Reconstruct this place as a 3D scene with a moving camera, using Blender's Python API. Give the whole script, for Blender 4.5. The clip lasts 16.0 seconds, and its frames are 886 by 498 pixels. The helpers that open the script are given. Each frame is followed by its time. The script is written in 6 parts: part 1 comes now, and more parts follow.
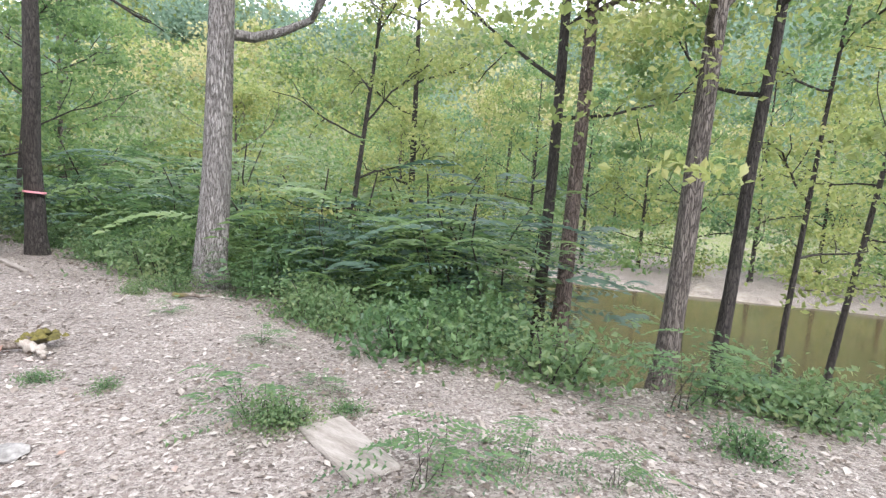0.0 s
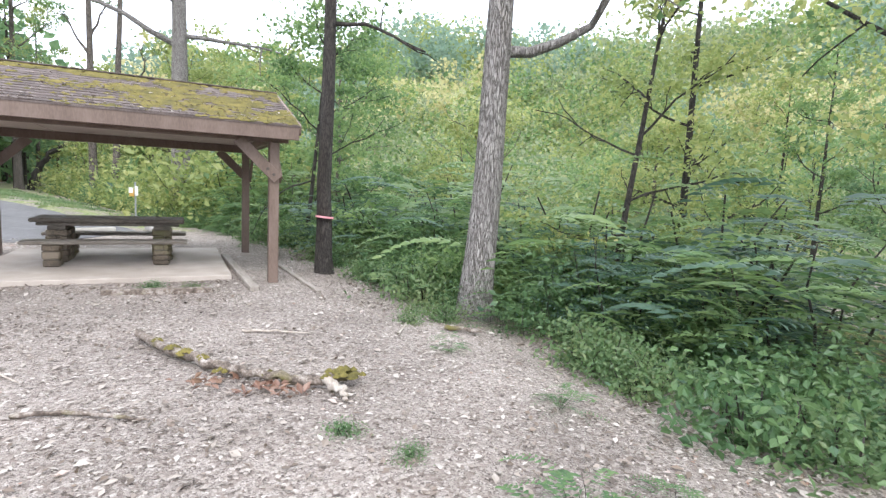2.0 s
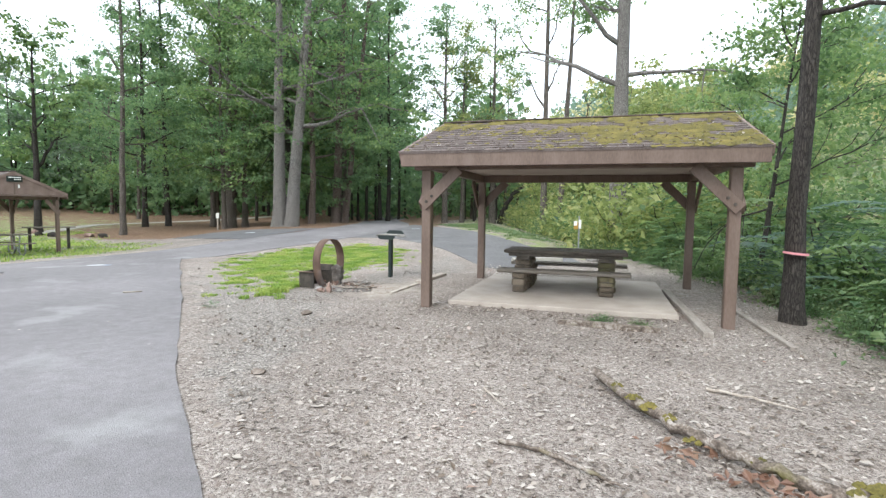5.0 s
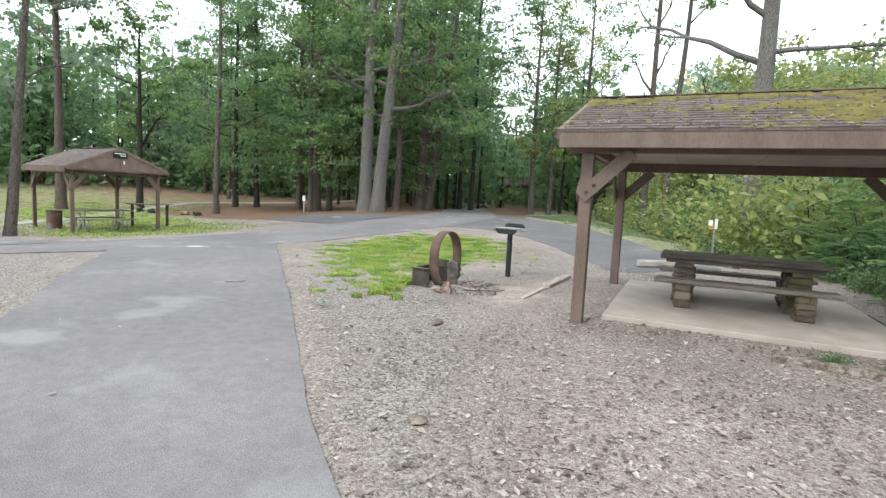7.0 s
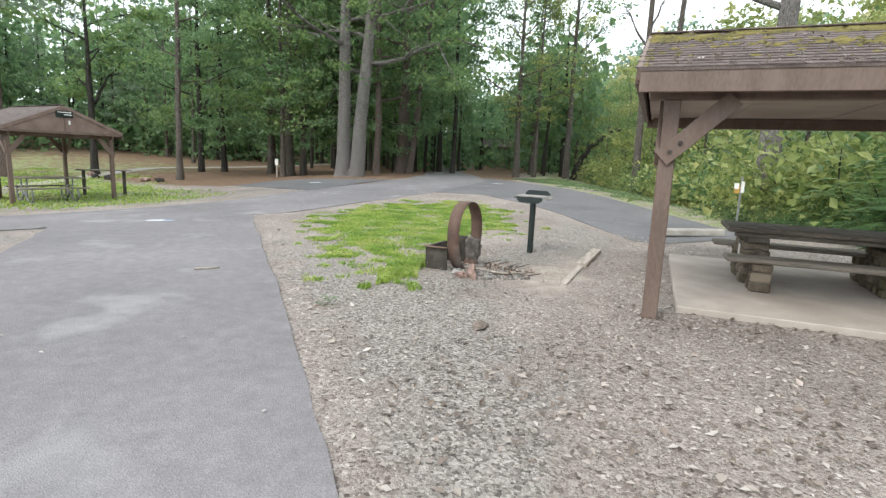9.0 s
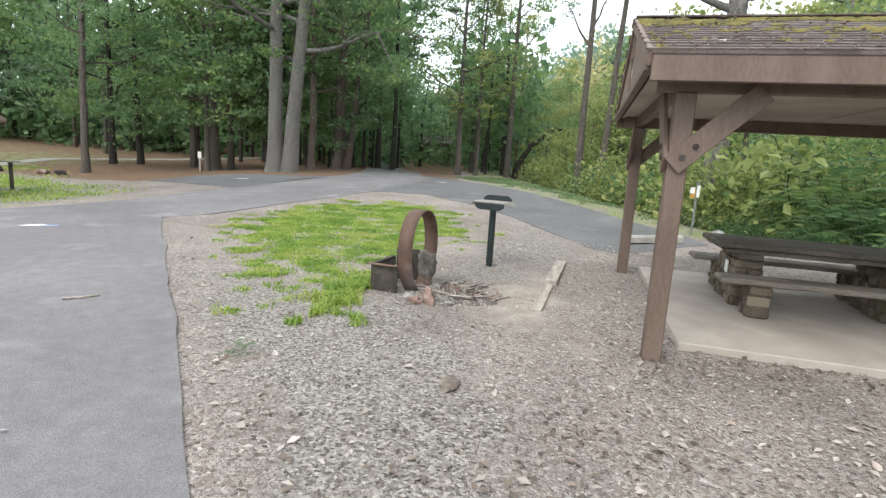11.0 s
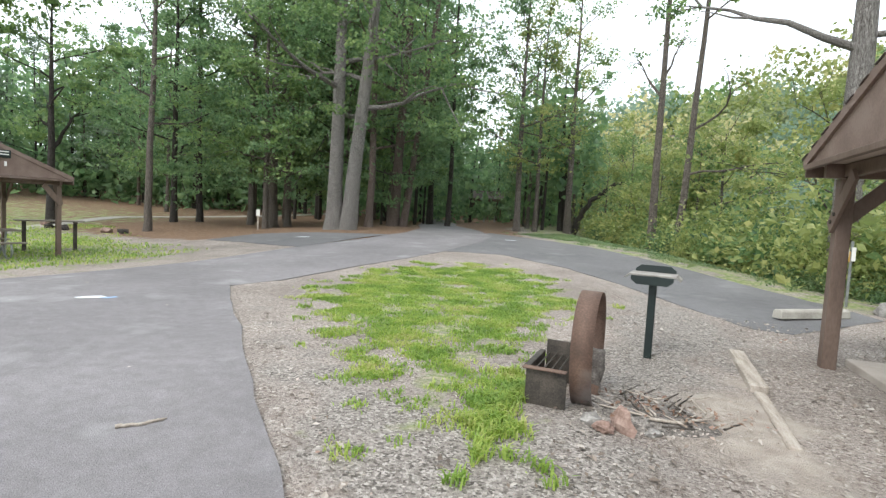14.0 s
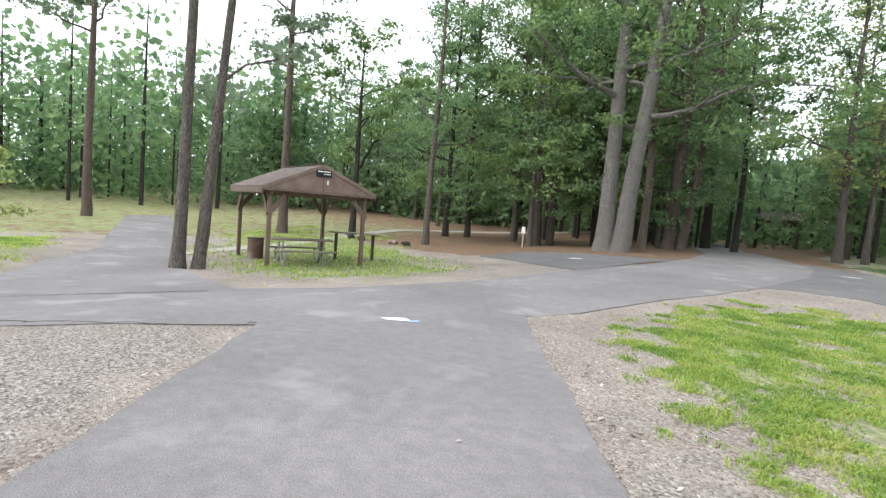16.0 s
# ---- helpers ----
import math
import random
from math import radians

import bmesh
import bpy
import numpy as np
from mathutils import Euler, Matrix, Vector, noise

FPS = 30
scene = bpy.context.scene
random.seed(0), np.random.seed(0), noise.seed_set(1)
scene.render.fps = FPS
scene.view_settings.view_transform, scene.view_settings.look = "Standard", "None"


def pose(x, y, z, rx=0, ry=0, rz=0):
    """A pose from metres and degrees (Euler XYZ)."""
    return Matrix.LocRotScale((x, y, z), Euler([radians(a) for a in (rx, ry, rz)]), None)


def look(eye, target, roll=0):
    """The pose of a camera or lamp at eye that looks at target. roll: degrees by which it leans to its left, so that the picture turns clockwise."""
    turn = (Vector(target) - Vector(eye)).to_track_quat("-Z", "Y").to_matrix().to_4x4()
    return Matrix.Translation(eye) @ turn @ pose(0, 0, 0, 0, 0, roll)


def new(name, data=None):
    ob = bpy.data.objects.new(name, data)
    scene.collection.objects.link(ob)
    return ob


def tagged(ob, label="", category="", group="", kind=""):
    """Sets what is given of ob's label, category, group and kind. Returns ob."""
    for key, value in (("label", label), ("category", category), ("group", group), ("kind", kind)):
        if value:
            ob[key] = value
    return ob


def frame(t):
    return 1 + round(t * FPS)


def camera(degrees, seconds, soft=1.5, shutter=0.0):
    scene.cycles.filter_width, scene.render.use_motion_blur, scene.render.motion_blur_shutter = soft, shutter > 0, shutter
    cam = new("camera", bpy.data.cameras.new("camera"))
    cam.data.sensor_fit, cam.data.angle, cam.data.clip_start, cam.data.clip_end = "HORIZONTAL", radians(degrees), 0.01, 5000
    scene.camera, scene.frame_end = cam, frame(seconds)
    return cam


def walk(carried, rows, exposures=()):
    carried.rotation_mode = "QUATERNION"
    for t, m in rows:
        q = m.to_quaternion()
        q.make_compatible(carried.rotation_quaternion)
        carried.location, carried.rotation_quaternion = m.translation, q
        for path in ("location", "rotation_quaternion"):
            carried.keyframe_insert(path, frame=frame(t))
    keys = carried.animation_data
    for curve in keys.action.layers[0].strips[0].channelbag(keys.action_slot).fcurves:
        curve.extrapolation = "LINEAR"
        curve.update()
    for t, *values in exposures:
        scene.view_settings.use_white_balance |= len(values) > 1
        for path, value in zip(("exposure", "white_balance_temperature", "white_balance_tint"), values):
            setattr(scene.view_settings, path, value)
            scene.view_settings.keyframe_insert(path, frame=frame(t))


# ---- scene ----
cam = camera(80.87, 16.0, soft=1.35)
EXPOSURE = [(0.0, 1.22, 6250, 14), (2.5, 1.2, 6150, 11), (5.0, 0.93, 6250, 7), (8.0, 0.76, 6400, 7), (14.0, 0.78, 6450, 7), (16.0, 0.86, 6500, 8)]
PATH = [
    (0.0, pose(-0.562, -1.242, 1.428, 82.93, -3.47, -50.57)),
    (0.5, pose(-0.515, -0.984, 1.430, 82.88, -2.20, -46.91)),
    (1.0, pose(-0.462, -0.703, 1.424, 83.46, -1.35, -40.23)),
    (1.5, pose(-0.477, -0.372, 1.435, 84.24, -2.80, -33.98)),
    (2.0, pose(-0.541, -0.079, 1.456, 83.71, -2.67, -26.78)),
    (2.5, pose(-0.604, 0.229, 1.475, 86.06, -1.89, -16.10)),
    (3.0, pose(-0.740, 0.513, 1.469, 85.50, -2.52, -9.59)),
    (3.5, pose(-0.834, 0.670, 1.467, 84.63, -0.62, -5.72)),
    (4.0, pose(-0.837, 0.683, 1.481, 85.88, -0.15, 1.64)),
    (4.5, pose(-0.844, 0.599, 1.479, 85.26, 0.12, 8.93)),
    (5.0, pose(-0.846, 0.515, 1.479, 85.60, -0.77, 17.38)),
    (5.2, pose(-0.859, 0.455, 1.473, 85.01, -0.88, 20.31)),
    (7.3, pose(-2.530, 1.663, 1.460, 83.64, -3.60, 26.16)),
    (7.5, pose(-2.657, 1.771, 1.468, 81.47, -3.87, 27.07)),
    (8.0, pose(-2.928, 2.024, 1.486, 82.52, -3.39, 28.47)),
    (8.5, pose(-3.221, 2.276, 1.446, 82.20, -3.27, 25.92)),
    (8.7, pose(-3.326, 2.388, 1.433, 80.27, -2.46, 23.45)),
    (10.8, pose(-4.048, 3.555, 1.473, 80.42, -2.20, 19.12)),
    (11.0, pose(-4.043, 3.619, 1.471, 80.13, -3.47, 15.33)),
    (11.5, pose(-4.172, 3.792, 1.466, 82.89, -2.36, 5.07)),
    (12.0, pose(-4.370, 3.975, 1.461, 82.76, -2.29, 10.55)),
    (12.5, pose(-4.595, 4.161, 1.458, 82.27, -3.99, 17.71)),
    (13.0, pose(-4.880, 4.320, 1.485, 84.57, -3.50, 17.80)),
    (13.5, pose(-5.247, 4.578, 1.471, 85.70, -0.94, 20.10)),
    (14.0, pose(-5.541, 4.799, 1.475, 85.84, -3.09, 19.76)),
    (14.5, pose(-5.811, 5.018, 1.468, 85.36, -3.88, 21.86)),
    (15.0, pose(-6.145, 5.279, 1.468, 84.69, -3.86, 26.61)),
    (15.5, pose(-6.689, 5.464, 1.475, 84.36, -5.62, 34.28)),
    (16.0, pose(-7.197, 5.581, 1.481, 85.96, -4.34, 46.50)),
]
walk(cam, PATH, EXPOSURE)

# ---------------------------------------------------------------- sky and sun
SUN_EL, SUN_AZ = radians(48), radians(200)
world = bpy.data.worlds.new("overcast_sky")
scene.world = world
world.use_nodes = True
wn = world.node_tree
wn.nodes.clear()
w_out = wn.nodes.new("ShaderNodeOutputWorld")
w_bg = wn.nodes.new("ShaderNodeBackground")
w_sky = wn.nodes.new("ShaderNodeTexSky")
w_sky.sky_type = "NISHITA"
w_sky.sun_disc = False
w_sky.sun_elevation, w_sky.sun_rotation = SUN_EL, SUN_AZ
w_cloud = wn.nodes.new("ShaderNodeMix")
w_cloud.data_type = "RGBA"
w_cloud.inputs[0].default_value = 0.82
w_cloud.inputs[7].default_value = (10.5, 11.0, 11.6, 1)
w_bg.inputs[1].default_value = 0.125
wn.links.new(w_sky.outputs[0], w_cloud.inputs[6])
wn.links.new(w_cloud.outputs[2], w_bg.inputs[0])
wn.links.new(w_bg.outputs[0], w_out.inputs[0])

sun = new("sun", bpy.data.lights.new("sun", "SUN"))
sun.data.energy, sun.data.angle, sun.data.color = 1.3, radians(25), (1.0, 0.96, 0.88)
sun.matrix_world = look((0, 0, 60), (math.sin(SUN_AZ) * -30, -math.cos(SUN_AZ) * 30, 60 - math.tan(SUN_EL) * 30))


# ---------------------------------------------------------------- materials
def material(name, colours, scale=8.0, rough=0.85, bump=0.3, fine=60.0, metal=0.0, stretch=(1, 1, 1), stain=None, stain_amount=0.0, per_piece=0.0):
    """Noise at two sizes between the colours given, with relief; stain: a second colour in patches of its own shape."""
    m = bpy.data.materials.new(name)
    m.use_nodes = True
    nt = m.node_tree
    b = nt.nodes["Principled BSDF"]
    co = nt.nodes.new("ShaderNodeTexCoord")
    mp = nt.nodes.new("ShaderNodeMapping")
    mp.inputs["Scale"].default_value = stretch
    nt.links.new(co.outputs["Object"], mp.inputs["Vector"])
    n1 = nt.nodes.new("ShaderNodeTexNoise")
    n1.inputs["Scale"].default_value, n1.inputs["Detail"].default_value = scale, 6
    n2 = nt.nodes.new("ShaderNodeTexNoise")
    n2.inputs["Scale"].default_value, n2.inputs["Detail"].default_value = fine, 4
    for n in (n1, n2):
        nt.links.new(mp.outputs[0], n.inputs["Vector"])
    mx = nt.nodes.new("ShaderNodeMath")
    mx.operation = "MULTIPLY_ADD"
    mx.inputs[1].default_value, mx.inputs[2].default_value = 0.4, 0.0
    nt.links.new(n2.outputs[0], mx.inputs[0])
    ad = nt.nodes.new("ShaderNodeMath")
    ad.operation = "MULTIPLY_ADD"
    ad.inputs[1].default_value = 0.6
    nt.links.new(n1.outputs[0], ad.inputs[0])
    nt.links.new(mx.outputs[0], ad.inputs[2])
    last = ad.outputs[0]
    if per_piece:
        oi = nt.nodes.new("ShaderNodeObjectInfo")
        pp = nt.nodes.new("ShaderNodeMath")
        pp.operation = "MULTIPLY_ADD"
        pp.inputs[1].default_value = per_piece
        nt.links.new(oi.outputs["Random"], pp.inputs[0])
        nt.links.new(last, pp.inputs[2])
        sb = nt.nodes.new("ShaderNodeMath")
        sb.operation = "SUBTRACT"
        sb.inputs[1].default_value = per_piece / 2
        nt.links.new(pp.outputs[0], sb.inputs[0])
        last = sb.outputs[0]
    rp = nt.nodes.new("ShaderNodeValToRGB")
    els = rp.color_ramp.elements
    k = len(colours)
    els[0].position, els[1].position = 0.37, 0.63
    els[0].color, els[1].color = (*colours[0], 1), (*colours[-1], 1)
    for j in range(1, k - 1):
        e = els.new(0.37 + 0.26 * j / (k - 1))
        e.color = (*colours[j], 1)
    nt.links.new(last, rp.inputs[0])
    col = rp.outputs[0]
    if stain:
        n3 = nt.nodes.new("ShaderNodeTexNoise")
        n3.inputs["Scale"].default_value, n3.inputs["Detail"].default_value = scale * 0.25, 8
        nt.links.new(mp.outputs[0], n3.inputs["Vector"])
        r3 = nt.nodes.new("ShaderNodeValToRGB")
        r3.color_ramp.elements[0].position, r3.color_ramp.elements[1].position = 0.58 - stain_amount * 0.3, 0.72 - stain_amount * 0.3
        nt.links.new(n3.outputs[0], r3.inputs[0])
        ms = nt.nodes.new("ShaderNodeMix")
        ms.data_type = "RGBA"
        ms.inputs[7].default_value = (*stain, 1)
        nt.links.new(r3.outputs[0], ms.inputs[0])
        nt.links.new(col, ms.inputs[6])
        col = ms.outputs[2]
    nt.links.new(col, b.inputs["Base Color"])
    b.inputs["Roughness"].default_value, b.inputs["Metallic"].default_value = rough, metal
    if bump:
        bp = nt.nodes.new("ShaderNodeBump")
        bp.inputs["Strength"].default_value, bp.inputs["Distance"].default_value = bump, 0.02
        nt.links.new(ad.outputs[0], bp.inputs["Height"])
        nt.links.new(bp.outputs[0], b.inputs["Normal"])
    return m


def bark_material(name, dark, mid, light, cell=16.0, long=0.2):
    """Furrowed bark: long plates parted by dark cracks, grey grain on the plates."""
    m = bpy.data.materials.new(name)
    m.use_nodes = True
    nt = m.node_tree
    b = nt.nodes["Principled BSDF"]
    b.inputs["Roughness"].default_value = 0.95
    co = nt.nodes.new("ShaderNodeTexCoord")
    mp = nt.nodes.new("ShaderNodeMapping")
    mp.inputs["Scale"].default_value = (1, 1, long)
    nt.links.new(co.outputs["Object"], mp.inputs["Vector"])
    warp = nt.nodes.new("ShaderNodeTexNoise")
    warp.inputs["Scale"].default_value, warp.inputs["Detail"].default_value = cell * 0.5, 4
    nt.links.new(mp.outputs[0], warp.inputs["Vector"])
    bent = nt.nodes.new("ShaderNodeMix")
    bent.data_type = "RGBA"
    bent.inputs[0].default_value = 0.06
    nt.links.new(mp.outputs[0], bent.inputs[6])
    nt.links.new(warp.outputs["Color"], bent.inputs[7])
    cracks = nt.nodes.new("ShaderNodeTexVoronoi")
    cracks.feature = "DISTANCE_TO_EDGE"
    cracks.inputs["Scale"].default_value = cell
    nt.links.new(bent.outputs[2], cracks.inputs["Vector"])
    grain = nt.nodes.new("ShaderNodeTexNoise")
    grain.inputs["Scale"].default_value, grain.inputs["Detail"].default_value = cell * 0.7, 7
    nt.links.new(mp.outputs[0], grain.inputs["Vector"])
    plate = nt.nodes.new("ShaderNodeValToRGB")
    plate.color_ramp.elements[0].position, plate.color_ramp.elements[1].position = 0.3, 0.7
    plate.color_ramp.elements[0].color, plate.color_ramp.elements[1].color = (*mid, 1), (*light, 1)
    nt.links.new(grain.outputs[0], plate.inputs[0])
    depth = nt.nodes.new("ShaderNodeMapRange")
    depth.inputs["From Max"].default_value = 0.16
    nt.links.new(cracks.outputs["Distance"], depth.inputs["Value"])
    col = nt.nodes.new("ShaderNodeMix")
    col.data_type = "RGBA"
    col.inputs[6].default_value = (*dark, 1)
    nt.links.new(depth.outputs[0], col.inputs[0])
    nt.links.new(plate.outputs[0], col.inputs[7])
    nt.links.new(col.outputs[2], b.inputs["Base Color"])
    high = nt.nodes.new("ShaderNodeMath")
    high.operation = "MULTIPLY_ADD"
    high.inputs[1].default_value = 0.35
    nt.links.new(grain.outputs[0], high.inputs[0])
    nt.links.new(depth.outputs[0], high.inputs[2])
    bp = nt.nodes.new("ShaderNodeBump")
    bp.inputs["Strength"].default_value, bp.inputs["Distance"].default_value = 0.9, 0.03
    nt.links.new(high.outputs[0], bp.inputs["Height"])
    nt.links.new(bp.outputs[0], b.inputs["Normal"])
    return m


def leaf_material(name, colours, through_light=0.48, soften=0.2, patch_scale=0.9):
    """Leaves: a colour of its own for each leaf, and light that shines through."""
    grey = [0.3 * c[0] + 0.6 * c[1] + 0.1 * c[2] for c in colours]
    colours = [tuple(v * (1 - soften) + g * soften for v in c) for c, g in zip(colours, grey)]
    m = bpy.data.materials.new(name)
    m.use_nodes = True
    nt = m.node_tree
    nt.nodes.clear()
    out = nt.nodes.new("ShaderNodeOutputMaterial")
    geo = nt.nodes.new("ShaderNodeNewGeometry")
    rp = nt.nodes.new("ShaderNodeValToRGB")
    els = rp.color_ramp.elements
    els[0].color, els[1].color = (*colours[0], 1), (*colours[-1], 1)
    for j in range(1, len(colours) - 1):
        els.new(j / (len(colours) - 1)).color = (*colours[j], 1)
    pos = nt.nodes.new("ShaderNodeTexCoord")
    patch = nt.nodes.new("ShaderNodeTexNoise")
    patch.inputs["Scale"].default_value, patch.inputs["Detail"].default_value = patch_scale, 3
    nt.links.new(pos.outputs["Object"], patch.inputs["Vector"])
    wide = nt.nodes.new("ShaderNodeMapRange")
    wide.inputs["From Min"].default_value, wide.inputs["From Max"].default_value = 0.36, 0.64
    nt.links.new(patch.outputs[0], wide.inputs["Value"])
    both = nt.nodes.new("ShaderNodeMix")
    both.inputs[0].default_value = 0.55
    nt.links.new(geo.outputs["Random Per Island"], both.inputs[2])
    nt.links.new(wide.outputs[0], both.inputs[3])
    nt.links.new(both.outputs[0], rp.inputs[0])
    d = nt.nodes.new("ShaderNodeBsdfPrincipled")
    d.inputs["Roughness"].default_value = 0.42
    t = nt.nodes.new("ShaderNodeBsdfTranslucent")
    hs = nt.nodes.new("ShaderNodeHueSaturation")
    hs.inputs["Value"].default_value = 1.5
    mx = nt.nodes.new("ShaderNodeMixShader")
    mx.inputs[0].default_value = through_light
    nt.links.new(rp.outputs[0], d.inputs["Base Color"])
    nt.links.new(rp.outputs[0], hs.inputs["Color"])
    nt.links.new(hs.outputs[0], t.inputs["Color"])
    nt.links.new(d.outputs[0], mx.inputs[1])
    nt.links.new(t.outputs[0], mx.inputs[2])
    nt.links.new(mx.outputs[0], out.inputs["Surface"])
    return m


def chips_material():
    """The ground: chips and leaf litter over grey-brown soil, with needle-brown, mown green and bare-dirt covers by the plan."""
    m = bpy.data.materials.new("ground_cover")
    m.use_nodes = True
    nt = m.node_tree
    b = nt.nodes["Principled BSDF"]
    b.inputs["Roughness"].default_value = 0.95
    co = nt.nodes.new("ShaderNodeTexCoord")

    def noise_node(scale, detail=5):
        n = nt.nodes.new("ShaderNodeTexNoise")
        n.inputs["Scale"].default_value, n.inputs["Detail"].default_value = scale, detail
        nt.links.new(co.outputs["Object"], n.inputs["Vector"])
        return n.outputs[0]

    def ramp(src, stops):
        r = nt.nodes.new("ShaderNodeValToRGB")
        e = r.color_ramp.elements
        e[0].position, e[1].position = stops[0][0], stops[-1][0]
        e[0].color, e[1].color = (*stops[0][1], 1), (*stops[-1][1], 1)
        for p, c in stops[1:-1]:
            e.new(p).color = (*c, 1)
        nt.links.new(src, r.inputs[0])
        return r.outputs[0]

    def mix(f, a, c, mode="MIX"):
        n = nt.nodes.new("ShaderNodeMix")
        n.data_type, n.blend_type = "RGBA", mode
        if isinstance(f, float):
            n.inputs[0].default_value = f
        else:
            nt.links.new(f, n.inputs[0])
        nt.links.new(a, n.inputs[6])
        nt.links.new(c, n.inputs[7])
        return n.outputs[2]

    def chip(scale, stops):
        warp = nt.nodes.new("ShaderNodeTexNoise")
        warp.inputs["Scale"].default_value = scale * 0.4
        nt.links.new(co.outputs["Object"], warp.inputs["Vector"])
        va = nt.nodes.new("ShaderNodeMix")
        va.data_type = "RGBA"
        va.inputs[0].default_value = 0.03
        nt.links.new(co.outputs["Object"], va.inputs[6])
        nt.links.new(warp.outputs["Color"], va.inputs[7])
        v = nt.nodes.new("ShaderNodeTexVoronoi")
        v.inputs["Scale"].default_value = scale
        nt.links.new(va.outputs[2], v.inputs["Vector"])
        sp = nt.nodes.new("ShaderNodeSeparateColor")
        nt.links.new(v.outputs["Color"], sp.inputs[0])
        return ramp(sp.outputs[0], stops), v.outputs["Distance"]

    c1, d1 = chip(46, [(0, (0.09, 0.07, 0.06)), (0.25, (0.24, 0.195, 0.172)), (0.6, (0.345, 0.298, 0.268)), (0.9, (0.46, 0.412, 0.38)), (1, (0.64, 0.59, 0.55))])
    c2, d2 = chip(110, [(0, (0.12, 0.095, 0.085)), (0.5, (0.33, 0.285, 0.258)), (1, (0.5, 0.455, 0.42))])
    litter = mix(ramp(noise_node(14), [(0.42, (0, 0, 0)), (0.6, (1, 1, 1))]), c1, c2)
    big = ramp(noise_node(0.7, 6), [(0.3, (0.72, 0.70, 0.68)), (0.7, (1.08, 1.06, 1.04))])
    litter = mix(1.0, litter, big, "MULTIPLY")
    gravel, d3 = chip(58, [(0, (0.085, 0.071, 0.062)), (0.3, (0.215, 0.188, 0.168)), (0.7, (0.315, 0.28, 0.252)), (1, (0.47, 0.425, 0.39))])
    needles = ramp(noise_node(9, 8), [(0.3, (0.10, 0.055, 0.032)), (0.5, (0.19, 0.115, 0.07)), (0.7, (0.29, 0.19, 0.125))])
    green = ramp(noise_node(11, 8), [(0.36, (0.12, 0.17, 0.05)), (0.48, (0.22, 0.27, 0.085)), (0.56, (0.31, 0.31, 0.16)), (0.66, (0.40, 0.35, 0.26))])
    dirt = ramp(noise_node(6, 8), [(0.3, (0.33, 0.275, 0.23)), (0.7, (0.47, 0.41, 0.36))])
    at = nt.nodes.new("ShaderNodeAttribute")
    at.attribute_name = "cover"
    sp = nt.nodes.new("ShaderNodeSeparateColor")
    nt.links.new(at.outputs["Color"], sp.inputs[0])

    def mask(ch, wobble):
        a = nt.nodes.new("ShaderNodeMath")
        a.operation = "MULTIPLY_ADD"
        a.inputs[1].default_value, a.inputs[2].default_value = 1.0, -0.5
        nt.links.new(noise_node(wobble, 7), a.inputs[0])
        s = nt.nodes.new("ShaderNodeMath")
        s.operation = "ADD"
        nt.links.new(a.outputs[0], s.inputs[0])
        nt.links.new(ch, s.inputs[1])
        return ramp(s.outputs[0], [(0.42, (0, 0, 0)), (0.58, (1, 1, 1))])

    col = mix(mask(sp.outputs[2], 1.6), litter, gravel)
    col = mix(mask(at.outputs["Alpha"], 1.1), col, dirt)
    col = mix(mask(sp.outputs[0], 0.9), col, needles)
    col = mix(mask(sp.outputs[1], 1.8), col, green)
    nt.links.new(col, b.inputs["Base Color"])
    sm = nt.nodes.new("ShaderNodeMath")
    nt.links.new(d1, sm.inputs[0])
    nt.links.new(d2, sm.inputs[1])
    bp = nt.nodes.new("ShaderNodeBump")
    bp.inputs["Strength"].default_value, bp.inputs["Distance"].default_value = 0.7, 0.02
    bp.invert = True
    nt.links.new(sm.outputs[0], bp.inputs["Height"])
    nt.links.new(bp.outputs[0], b.inputs["Normal"])
    return m


